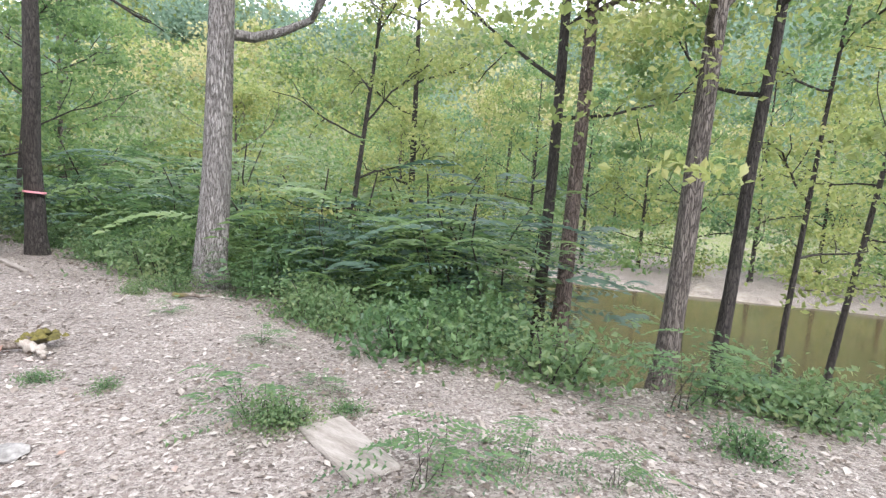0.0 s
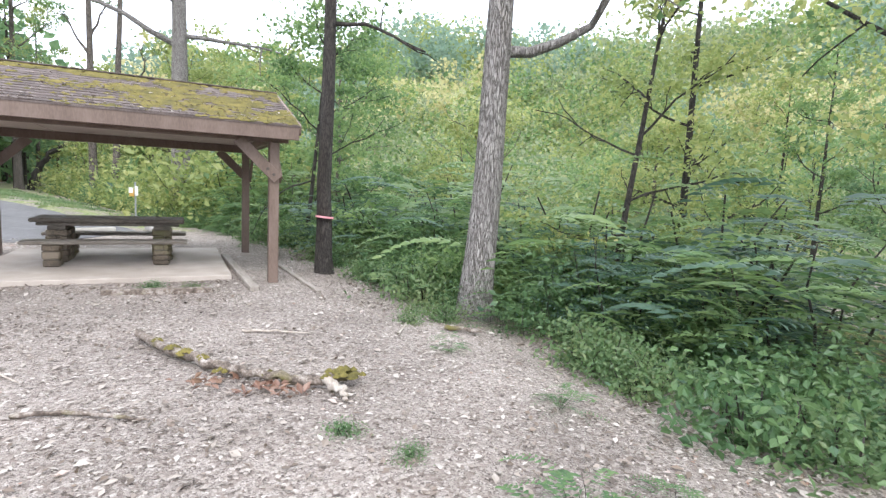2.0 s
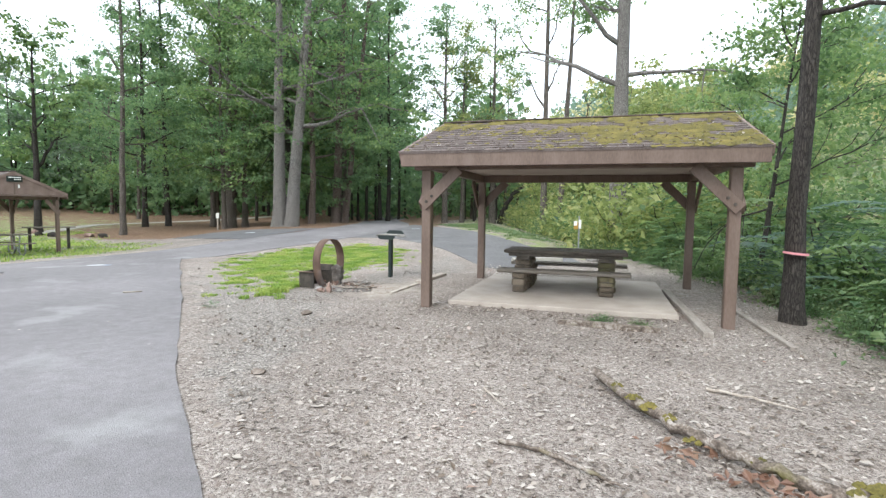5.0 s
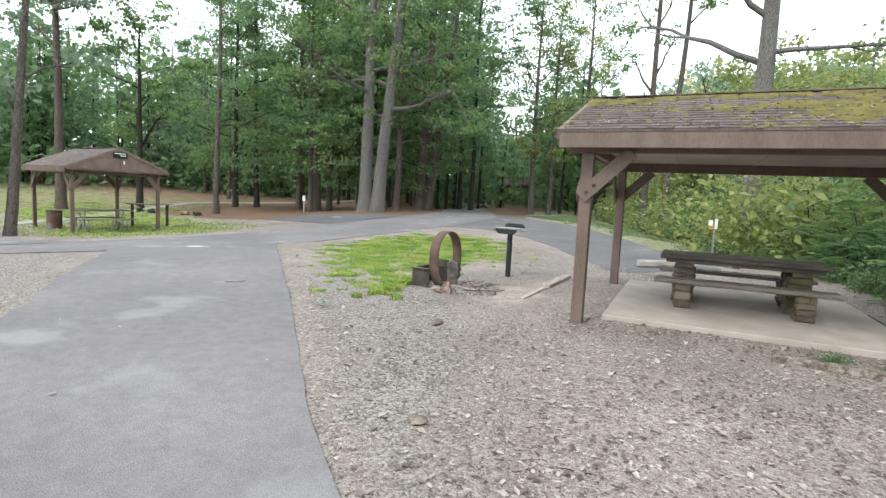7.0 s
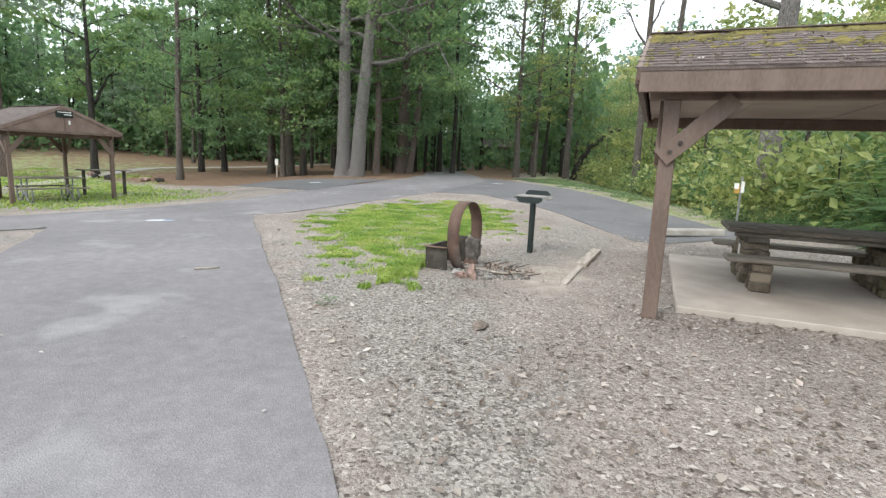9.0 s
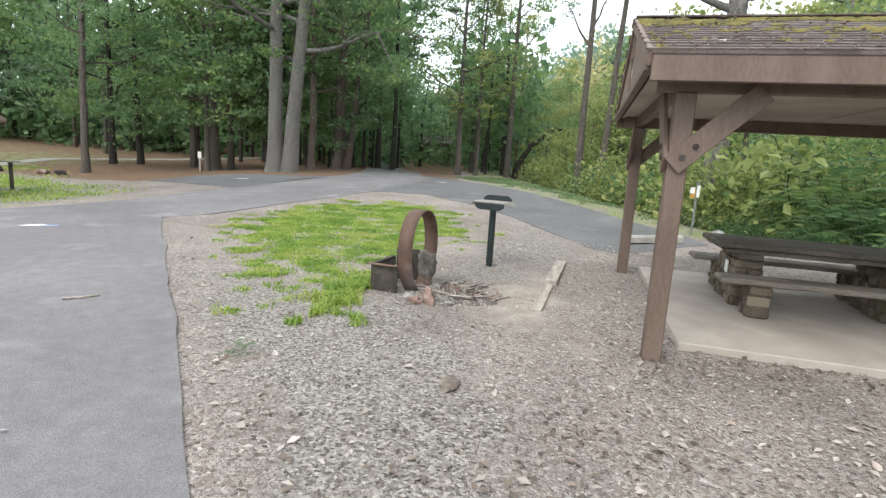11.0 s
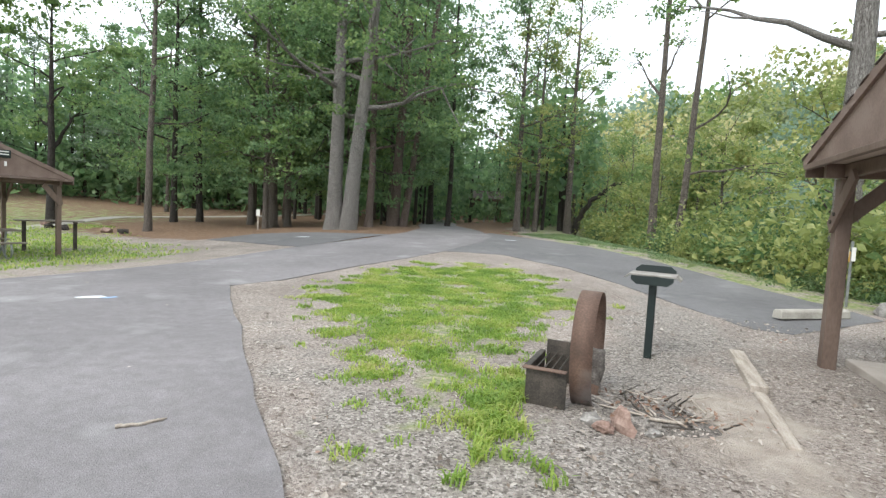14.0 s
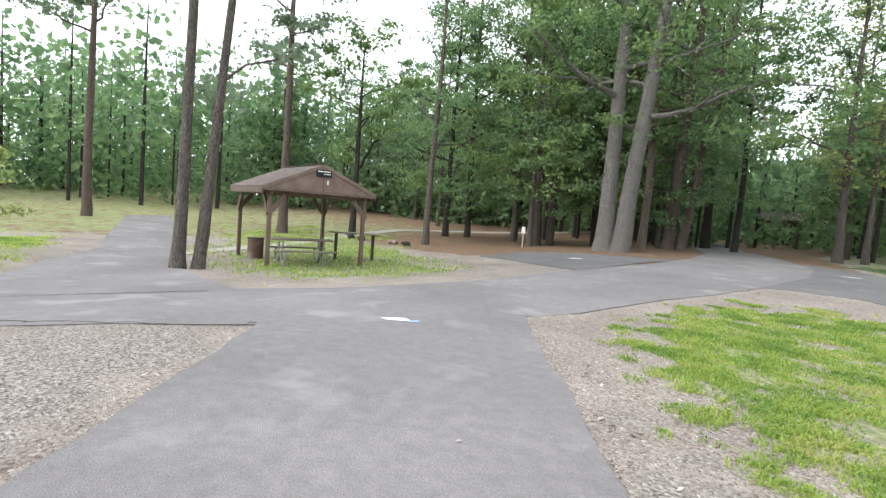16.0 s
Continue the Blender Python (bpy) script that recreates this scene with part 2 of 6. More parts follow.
def asphalt_material(name, base, worn, patchiness=0.5):
    """Asphalt: fine stone speckle in a grey binder, faint broad tone changes, and worn pale patches with soft edges."""
    m = bpy.data.materials.new(name)
    m.use_nodes = True
    nt = m.node_tree
    b = nt.nodes["Principled BSDF"]
    b.inputs["Roughness"].default_value = 0.88
    co = nt.nodes.new("ShaderNodeTexCoord")

    def tex(kind, scale, detail=4.0):
        n = nt.nodes.new(kind)
        n.inputs["Scale"].default_value = scale
        if kind == "ShaderNodeTexNoise":
            n.inputs["Detail"].default_value = detail
        nt.links.new(co.outputs["Object"], n.inputs["Vector"])
        return n

    def ramp(src, lo, hi, c0, c1):
        r = nt.nodes.new("ShaderNodeValToRGB")
        r.color_ramp.elements[0].position, r.color_ramp.elements[1].position = lo, hi
        r.color_ramp.elements[0].color, r.color_ramp.elements[1].color = (*c0, 1), (*c1, 1)
        nt.links.new(src, r.inputs[0])
        return r.outputs[0]

    def mix(f, a, c, mode="MIX"):
        n = nt.nodes.new("ShaderNodeMix")
        n.data_type, n.blend_type = "RGBA", mode
        if isinstance(f, float):
            n.inputs[0].default_value = f
        else:
            nt.links.new(f, n.inputs[0])
        nt.links.new(a, n.inputs[6])
        nt.links.new(c, n.inputs[7])
        return n.outputs[2]

    stone = tex("ShaderNodeTexVoronoi", 120)
    sp = nt.nodes.new("ShaderNodeSeparateColor")
    nt.links.new(stone.outputs["Color"], sp.inputs[0])
    speck = ramp(sp.outputs[0], 0.05, 0.95, tuple(v * 0.84 for v in base), tuple(v * 1.16 for v in base))
    broad = ramp(tex("ShaderNodeTexNoise", 0.45, 5).outputs[0], 0.3, 0.7, (0.80, 0.80, 0.80), (1.14, 1.14, 1.14))
    mottle = ramp(tex("ShaderNodeTexNoise", 7, 8).outputs[0], 0.3, 0.7, (0.88, 0.88, 0.87), (1.1, 1.1, 1.11))
    col = mix(1.0, mix(1.0, speck, broad, "MULTIPLY"), mottle, "MULTIPLY")
    pale = ramp(sp.outputs[1], 0.0, 1.0, tuple(v * 0.85 for v in worn), tuple(v * 1.15 for v in worn))
    where = ramp(tex("ShaderNodeTexNoise", 1.1, 9).outputs[0], 0.60 - patchiness * 0.06, 0.70, (0, 0, 0), (0.75, 0.75, 0.75))
    col = mix(where, col, pale)
    dots = ramp(tex("ShaderNodeTexNoise", 34, 2).outputs[0], 0.70, 0.74, (0, 0, 0), (0.55, 0.55, 0.55))
    col = mix(dots, col, pale)
    nt.links.new(col, b.inputs["Base Color"])
    bp = nt.nodes.new("ShaderNodeBump")
    bp.inputs["Strength"].default_value, bp.inputs["Distance"].default_value = 0.5, 0.008
    nt.links.new(stone.outputs["Distance"], bp.inputs["Height"])
    nt.links.new(bp.outputs[0], b.inputs["Normal"])
    return m


GROUND = chips_material()
ASPHALT = asphalt_material("asphalt", (0.182, 0.168, 0.173), (0.27, 0.262, 0.262))
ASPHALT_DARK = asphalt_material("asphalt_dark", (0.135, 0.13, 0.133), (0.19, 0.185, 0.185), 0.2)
BROWN = material("brown_painted_timber", [(0.108, 0.072, 0.055), (0.138, 0.094, 0.073), (0.165, 0.116, 0.094)], 5, 0.6, 0.12, 60, stretch=(1, 1, 0.3), stain=(0.17, 0.125, 0.105), stain_amount=0.05)
BROWN_LIGHT = material("brown_painted_board", [(0.155, 0.105, 0.085), (0.19, 0.132, 0.108), (0.225, 0.165, 0.138)], 3, 0.65, 0.1, 50)
CEILING = material("beige_ceiling_board", [(0.36, 0.29, 0.245), (0.43, 0.36, 0.31), (0.49, 0.42, 0.37)], 2, 0.75, 0.05, 40, stain=(0.30, 0.235, 0.195), stain_amount=0.1)
SHINGLE = material("weathered_shingle", [(0.062, 0.046, 0.042), (0.105, 0.08, 0.072), (0.165, 0.132, 0.12)], 5, 0.9, 0.5, 90, per_piece=0.12)
MOSS = material("moss", [(0.06, 0.052, 0.014), (0.125, 0.105, 0.024), (0.20, 0.155, 0.04)], 5, 1.0, 0.9, 60)
CONCRETE = material("concrete", [(0.33, 0.283, 0.245), (0.39, 0.338, 0.295), (0.45, 0.395, 0.35)], 2.5, 0.85, 0.15, 90, stain=(0.27, 0.23, 0.195), stain_amount=0.2)
CONCRETE_GREY = material("weathered_concrete", [(0.25, 0.228, 0.20), (0.34, 0.315, 0.28), (0.43, 0.40, 0.36)], 5, 0.9, 0.3, 80)
TABLE_WOOD = material("dark_weathered_plank", [(0.055, 0.045, 0.036), (0.095, 0.078, 0.062), (0.15, 0.125, 0.10)], 7, 0.8, 0.4, 70, stretch=(0.25, 1, 1))
BENCH_WOOD = material("grey_weathered_plank", [(0.14, 0.118, 0.095), (0.20, 0.172, 0.142), (0.27, 0.235, 0.20)], 7, 0.8, 0.4, 70, stretch=(0.25, 1, 1))
OLD_WOOD = material("pale_old_timber", [(0.24, 0.20, 0.165), (0.36, 0.31, 0.265), (0.46, 0.41, 0.36)], 6, 0.9, 0.5, 60, stretch=(3, 0.4, 1))
GREY_BOARD = material("grey_board", [(0.20, 0.17, 0.145), (0.28, 0.245, 0.215), (0.36, 0.32, 0.285)], 6, 0.9, 0.5, 60, stretch=(3, 0.4, 1))
STONE = material("brown_sandstone", [(0.075, 0.058, 0.042), (0.14, 0.108, 0.078), (0.215, 0.172, 0.128)], 5, 0.9, 0.5, 60, per_piece=0.22, stain=(0.10, 0.095, 0.035), stain_amount=0.15)
MORTAR = material("mortar", [(0.10, 0.085, 0.07), (0.17, 0.15, 0.125)], 8, 0.95, 0.4, 80)
RUST = material("rusty_steel", [(0.085, 0.054, 0.042), (0.125, 0.076, 0.057), (0.17, 0.108, 0.08)], 5, 0.75, 0.3, 70, metal=0.25, stain=(0.27, 0.245, 0.235), stain_amount=0.1)
STEEL_DARK = material("sooty_steel", [(0.03, 0.026, 0.022), (0.06, 0.05, 0.042), (0.10, 0.082, 0.068)], 6, 0.7, 0.3, 70, metal=0.3)
GREEN_PAINT = material("dark_green_paint", [(0.004, 0.010, 0.010), (0.007, 0.015, 0.014), (0.011, 0.021, 0.019)], 6, 0.45, 0.1, 60)
TRAY = material("ash_grey_tray", [(0.15, 0.135, 0.12), (0.25, 0.23, 0.21), (0.35, 0.33, 0.30)], 6, 0.7, 0.2, 70, metal=0.1)
ROCK = material("red_brown_rock", [(0.15, 0.095, 0.075), (0.25, 0.165, 0.135), (0.34, 0.25, 0.21)], 7, 0.9, 0.5, 50)
ROCK_BROWN = material("brown_rock", [(0.11, 0.085, 0.07), (0.17, 0.135, 0.112), (0.24, 0.20, 0.17)], 7, 0.9, 0.5, 50)
ROCK_GREY = material("grey_rock", [(0.13, 0.12, 0.11), (0.24, 0.225, 0.21), (0.36, 0.34, 0.32)], 7, 0.9, 0.5, 50)
BARK_PALE = bark_material("pale_grey_bark", (0.10, 0.086, 0.077), (0.235, 0.212, 0.197), (0.385, 0.36, 0.34), 62, 0.11)
BARK_GREY = bark_material("grey_brown_bark", (0.055, 0.044, 0.037), (0.14, 0.115, 0.098), (0.25, 0.215, 0.19), 52, 0.13)
BARK_DARK = bark_material("dark_bark", (0.02, 0.016, 0.014), (0.045, 0.037, 0.032), (0.09, 0.077, 0.068), 48, 0.15)
BARK_RED = bark_material("reddish_pine_bark", (0.055, 0.038, 0.03), (0.14, 0.10, 0.085), (0.25, 0.195, 0.17), 42, 0.2)
LOG_BARK = material("mossy_log_bark", [(0.06, 0.045, 0.036), (0.17, 0.135, 0.11), (0.36, 0.32, 0.29)], 14, 0.95, 0.8, 70, stain=(0.12, 0.105, 0.03), stain_amount=0.22)
WATER = material("muddy_river_water", [(0.085, 0.066, 0.032), (0.10, 0.078, 0.038)], 0.6, 0.12, 0.03, 4)
WHITE_PAINT = material("worn_white_paint", [(0.55, 0.57, 0.60), (0.72, 0.74, 0.76)], 8, 0.7, 0.1, 60)
BLUE_PAINT = material("worn_blue_paint", [(0.16, 0.27, 0.45), (0.30, 0.42, 0.58)], 8, 0.7, 0.1, 60)
YELLOW = material("yellow_sign_panel", [(0.42, 0.24, 0.05), (0.52, 0.32, 0.08)], 6, 0.5, 0.05, 40)
WHITE = material("white_plastic", [(0.68, 0.67, 0.63), (0.78, 0.77, 0.74)], 6, 0.5, 0.05, 40)
GREY_METAL = material("galvanised_steel", [(0.26, 0.27, 0.27), (0.38, 0.39, 0.39)], 8, 0.45, 0.05, 60, metal=0.7)
PINK = material("pink_flagging_tape", [(0.72, 0.28, 0.32), (0.80, 0.36, 0.40)], 8, 0.5, 0.05, 40)
ASH = material("ash_and_charcoal", [(0.05, 0.045, 0.04), (0.16, 0.142, 0.128), (0.30, 0.27, 0.245)], 26, 0.95, 0.9, 80)
CRUST = material("grey_ash_crust", [(0.07, 0.058, 0.05), (0.13, 0.112, 0.10), (0.23, 0.205, 0.185)], 12, 0.95, 0.9, 60)
CRACK = material("dark_crack_filler", [(0.025, 0.025, 0.027), (0.045, 0.044, 0.045)], 8, 0.9, 0.1, 60)
LEAF_OAK = leaf_material("oak_leaves", [(0.055, 0.11, 0.04), (0.11, 0.195, 0.062), (0.175, 0.27, 0.082), (0.27, 0.345, 0.11)], 0.52, 0.12)
LEAF_DARK = leaf_material("deep_green_leaves", [(0.065, 0.14, 0.065), (0.14, 0.245, 0.10), (0.23, 0.35, 0.135)], 0.54, 0.14)
LEAF_GUM = leaf_material("yellow_green_leaves", [(0.12, 0.17, 0.035), (0.205, 0.265, 0.052), (0.30, 0.34, 0.075), (0.43, 0.40, 0.11)], 0.5)
LEAF_SHRUB = leaf_material("sumac_leaves", [(0.04, 0.105, 0.035), (0.075, 0.165, 0.05), (0.125, 0.225, 0.06), (0.05, 0.12, 0.07)], 0.4)
# paler yellow-green sumac, its lightness also painting sunlit shrub tops
LEAF_SHRUB_SUNLIT = leaf_material("sunlit_sumac_leaves", [(0.085, 0.17, 0.045), (0.14, 0.235, 0.058), (0.205, 0.29, 0.075)], 0.42)
LEAF_SHRUB_BLUE = leaf_material("blue_green_leaves", [(0.035, 0.09, 0.06), (0.06, 0.13, 0.08), (0.085, 0.165, 0.095)], 0.35)
LEAF_PINE = leaf_material("pine_needles", [(0.085, 0.15, 0.085), (0.14, 0.21, 0.12), (0.20, 0.27, 0.155)], 0.4)
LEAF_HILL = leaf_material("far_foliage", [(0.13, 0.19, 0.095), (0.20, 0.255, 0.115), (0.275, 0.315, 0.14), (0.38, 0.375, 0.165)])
# blue-green cast stands for distance haze, put into the leaf colour
LEAF_HILL_HAZE = leaf_material("far_hazed_foliage", [(0.13, 0.22, 0.155), (0.17, 0.27, 0.185), (0.22, 0.31, 0.20)])
LEAF_GOLD = leaf_material("turning_golden_foliage", [(0.32, 0.34, 0.14), (0.45, 0.42, 0.17), (0.54, 0.45, 0.20)])
GRASS = leaf_material("grass_blades", [(0.12, 0.205, 0.04), (0.20, 0.31, 0.058), (0.33, 0.41, 0.09), (0.48, 0.43, 0.21)], soften=0.0, patch_scale=1.6)
DEAD_LEAF = leaf_material("dead_leaves", [(0.11, 0.075, 0.055), (0.23, 0.17, 0.13), (0.36, 0.30, 0.25), (0.50, 0.44, 0.39), (0.29, 0.13, 0.07)], 0.1)
BROWN_LEAF = leaf_material("brown_leaves", [(0.055, 0.038, 0.028), (0.11, 0.078, 0.056), (0.17, 0.12, 0.085), (0.24, 0.165, 0.11)], 0.1)
RED_LEAF = leaf_material("red_brown_leaves", [(0.13, 0.055, 0.035), (0.20, 0.095, 0.055), (0.27, 0.16, 0.09)], 0.1)
WEED = leaf_material("weed_leaves", [(0.07, 0.15, 0.05), (0.13, 0.22, 0.07), (0.24, 0.28, 0.10)])


# ---------------------------------------------------------------- mesh helpers
def mesh_np(name, verts, faces, mat, smooth=False):
    verts, faces = np.asarray(verts, np.float32), np.asarray(faces, np.int32)
    k = faces.shape[1]
    me = bpy.data.meshes.new(name)
    me.vertices.add(len(verts))
    me.vertices.foreach_set("co", verts.ravel())
    me.loops.add(faces.size)
    me.loops.foreach_set("vertex_index", faces.ravel())
    me.polygons.add(len(faces))
    me.polygons.foreach_set("loop_start", np.arange(0, faces.size, k, dtype=np.int32))
    me.polygons.foreach_set("use_smooth", np.full(len(faces), bool(smooth)))
    me.update(calc_edges=True)
    me.materials.append(mat)
    return me


def attach(ob, parent):
    ob.parent = parent
    return ob


def part(name, bm, mat, parent=None, label="", smooth=False):
    """Links a bmesh (or a ready mesh) as ONE mesh object, under a thing or a part."""
    if isinstance(bm, bmesh.types.BMesh):
        me = bpy.data.meshes.new(name)
        bmesh.ops.recalc_face_normals(bm, faces=bm.faces)
        bm.to_mesh(me)
        bm.free()
        me.materials.append(mat)
        if smooth:
            for p in me.polygons:
                p.use_smooth = True
    else:
        me = bm
    ob = new(name, me)
    if parent is not None:
        ob.parent = parent
    if label:
        tagged(ob, label)
    return ob


def thing(name, m, label, category, group=""):
    ob = new(name)
    ob.matrix_world = m
    ob.empty_display_size = 0.2
    return tagged(ob, label, category, group)


def box(x0, x1, y0, y1, z0, z1, bevel=0.008, bm=None, m=None):
    """A box with broken edges, added to bm."""
    bm = bm or bmesh.new()
    mat = Matrix.Translation(((x0 + x1) / 2, (y0 + y1) / 2, (z0 + z1) / 2)) @ Matrix.Diagonal((x1 - x0, y1 - y0, z1 - z0, 1))
    got = bmesh.ops.create_cube(bm, size=1.0, matrix=(m @ mat) if m else mat)
    if bevel:
        edges = list({e for v in got["verts"] for e in v.link_edges})
        bmesh.ops.bevel(bm, geom=edges, offset=bevel, segments=1, affect="EDGES")
    return bm


def beam(p, q, w, h, bevel=0.006, bm=None):
    """A timber from p to q, w across and h deep."""
    p, q = Vector(p), Vector(q)
    d = q - p
    turn = d.to_track_quat("X", "Z").to_matrix().to_4x4()
    return box(-d.length / 2, d.length / 2, -w / 2, w / 2, -h / 2, h / 2, bevel, bm, Matrix.Translation((p + q) / 2) @ turn)


def disc(c, axis, r, depth, sides=14, bm=None, r2=None):
    bm = bm or bmesh.new()
    turn = Vector(axis).to_track_quat("Z", "Y").to_matrix().to_4x4()
    bmesh.ops.create_cone(bm, cap_ends=True, segments=sides, radius1=r, radius2=r if r2 is None else r2, depth=depth, matrix=Matrix.Translation(c) @ turn)
    return bm


def tube_np(points, radii, sides=8, rough=0.0, rng=None):
    """A tapered tube along points; returns vertices and quads."""
    pts, n = np.asarray(points, float), len(points)
    tan = np.gradient(pts, axis=0)
    tan /= np.linalg.norm(tan, axis=1)[:, None] + 1e-9
    ref = np.where(np.abs(tan[:, 2:3]) > 0.9, np.array([[1.0, 0, 0]]), np.array([[0, 0, 1.0]]))
    u = np.cross(ref, tan)
    u /= np.linalg.norm(u, axis=1)[:, None] + 1e-9
    for i in range(1, n):
        if np.dot(u[i], u[i - 1]) < 0:
            u[i] = -u[i]
    v = np.cross(tan, u)
    a = np.linspace(0, 2 * np.pi, sides, endpoint=False)
    r = np.asarray(radii, float)[:, None] * np.ones((1, sides))
    if rough and rng is not None:
        r = r * (1 + rough * rng.standard_normal((n, sides)))
    V = pts[:, None, :] + r[:, :, None] * (np.cos(a)[None, :, None] * u[:, None, :] + np.sin(a)[None, :, None] * v[:, None, :])
    i, j = np.meshgrid(np.arange(n - 1), np.arange(sides), indexing="ij")
    j2 = (j + 1) % sides
    F = np.stack([i * sides + j, i * sides + j2, (i + 1) * sides + j2, (i + 1) * sides + j], -1).reshape(-1, 4)
    return V.reshape(-1, 3), F


def merge(parts):
    V, F, k = [], [], 0
    for v, f in parts:
        V.append(v)
        F.append(f + k)
        k += len(v)
    return np.concatenate(V), np.concatenate(F)


def leaf_quads(centres, size, rng, up=0.5, ratio=0.6):
    """A pointed leaf (four corners, creased along its length) at each centre."""
    n = len(centres)
    nrm = rng.standard_normal((n, 3))
    nrm[:, 2] += up * 2
    nrm /= np.linalg.norm(nrm, axis=1)[:, None]
    a = np.cross(nrm, rng.standard_normal((n, 3)))
    a /= np.linalg.norm(a, axis=1)[:, None] + 1e-9
    b = np.cross(nrm, a)
    s = (size * (0.65 + 0.7 * rng.random(n)))[:, None]
    V = np.stack([centres - a * s * 0.5, centres + b * s * ratio * 0.5 + nrm * s * 0.1, centres + a * s * 0.5, centres - b * s * ratio * 0.5 + nrm * s * 0.1], 1).reshape(-1, 3)
    return V, np.arange(4 * n).reshape(-1, 4)


# ---------------------------------------------------------------- the lie of the land
def step(a, b, v):
    t = np.clip((np.asarray(v, float) - a) / (b - a), 0, 1)
    return t * t * (3 - 2 * t)


def bank_x(y):
    """Where the level ground breaks away towards the river."""
    return np.interp(y, [-40, -8, -2.2, 0.6, 3, 5, 7, 9.7, 12, 15.4, 20.7, 29.4, 45, 80, 140], [12, 6.2, 4.7, 3.3, 3.3, 3.2, 2.75, 2.35, 2.0, 0.7, -1.3, -4.2, -8.5, -9, -5])


def far_bank_x(y):
    return np.interp(y, [-60, -10, 2.7, 6.6, 11, 27, 60, 140], [44, 27, 21.5, 19.6, 19.0, 14, 6, 8])


WATER_Z = -2.45


def land(x, y):
    x, y = np.asarray(x, float), np.asarray(y, float)
    d = x - bank_x(y)
    z = -0.2 * step(-2.3, 0.4, d) * step(14, 6, y)
    z = z - 2.9 * step(-0.2, 6.5, d)
    z = z + 0.45 * step(13, 25, y) * step(-26, -18, x) * step(1, -3, d)
    z = z - 0.4 * step(12, 22, -x) * step(30, 19, y)
    f = x - far_bank_x(y)
    z = np.where(f > -2.5, np.maximum(z, -3.15 + 1.15 * step(-2.5, 3.5, f) + 1.6 * step(5, 22, f)), z)
    ridge = np.sin(x * 0.031 + 1.3) * 3 + np.sin(y * 0.043) * 4
    far = np.hypot(x - 8, y - 5)
    hill = step(45, 150, far) * (41 + ridge) * step(8, 70, d) * step(-60, 10, y + 0.25 * x)
    hill = np.maximum(hill, 30 * step(85, 170, y) * step(-45, 5, x))
    left = 2.0 * step(45, 110, far) * step(-6, -40, x)
    return z + hill + left


def coords(lo, hi, fine_lo, fine_hi, fine, grow=1.18):
    inner = list(np.arange(fine_lo, fine_hi + 1e-6, fine))
    out, s, v = [], fine, fine_hi
    while v < hi:
        s *= grow
        v += s
        out.append(v)
    pre, s, v = [], fine, fine_lo
    while v > lo:
        s *= grow
        v -= s
        pre.append(v)
    return np.array(pre[::-1] + inner + out)


GRASS_ISLE = [(-10.4, 10.9), (-11.1, 12.4), (-11.5, 14.8), (-10.6, 17.4), (-9.0, 18.2), (-7.6, 17.8), (-6.5, 16.0), (-5.6, 14.2), (-5.9, 12.0), (-6.1, 10.6), (-6.1, 9.2), (-5.9, 8.4), (-5.95, 7.6), (-6.3, 7.45), (-6.55, 7.9), (-6.6, 7.2), (-7.0, 7.4), (-7.5, 8.0), (-8.3, 8.8), (-9.2, 9.8)]
GRASS_FAR = [(-16.6, 9.4), (-19.5, 9.8), (-23, 10.4), (-30, 12.9), (-40, 17), (-40, 24), (-30, 24), (-22, 20.2), (-16.6, 17.4), (-15.9, 14), (-15.9, 11)]
GRASS_LEFT = [(-17.6, 4.8), (-22.4, 6.6), (-30, 9.0), (-30, 4), (-18.2, 1)]
BARE_DIRT = [(-5.0, 9.6), (-4.4, 10.6), (-3.7, 9.6), (-3.9, 8.1), (-4.5, 7.8), (-5.1, 8.6)]
GRAVEL_BED = [(-11.3, 11.6), (-7.6, 7.6), (-4.4, 4.2), (-3.2, 3.2), (-4.0, 6.6), (-5.2, 8.6), (-3.9, 11.6), (-3.7, 13.2), (-5.4, 16.0), (-5.8, 12), (-6.2, 8.6), (-8.0, 9.2)]
GRAVEL_LEFT = [(-8.0, 3.9), (-10.4, 5.8), (-13.0, 8.2), (-14.2, 6.4), (-14.8, 2), (-9, -1)]


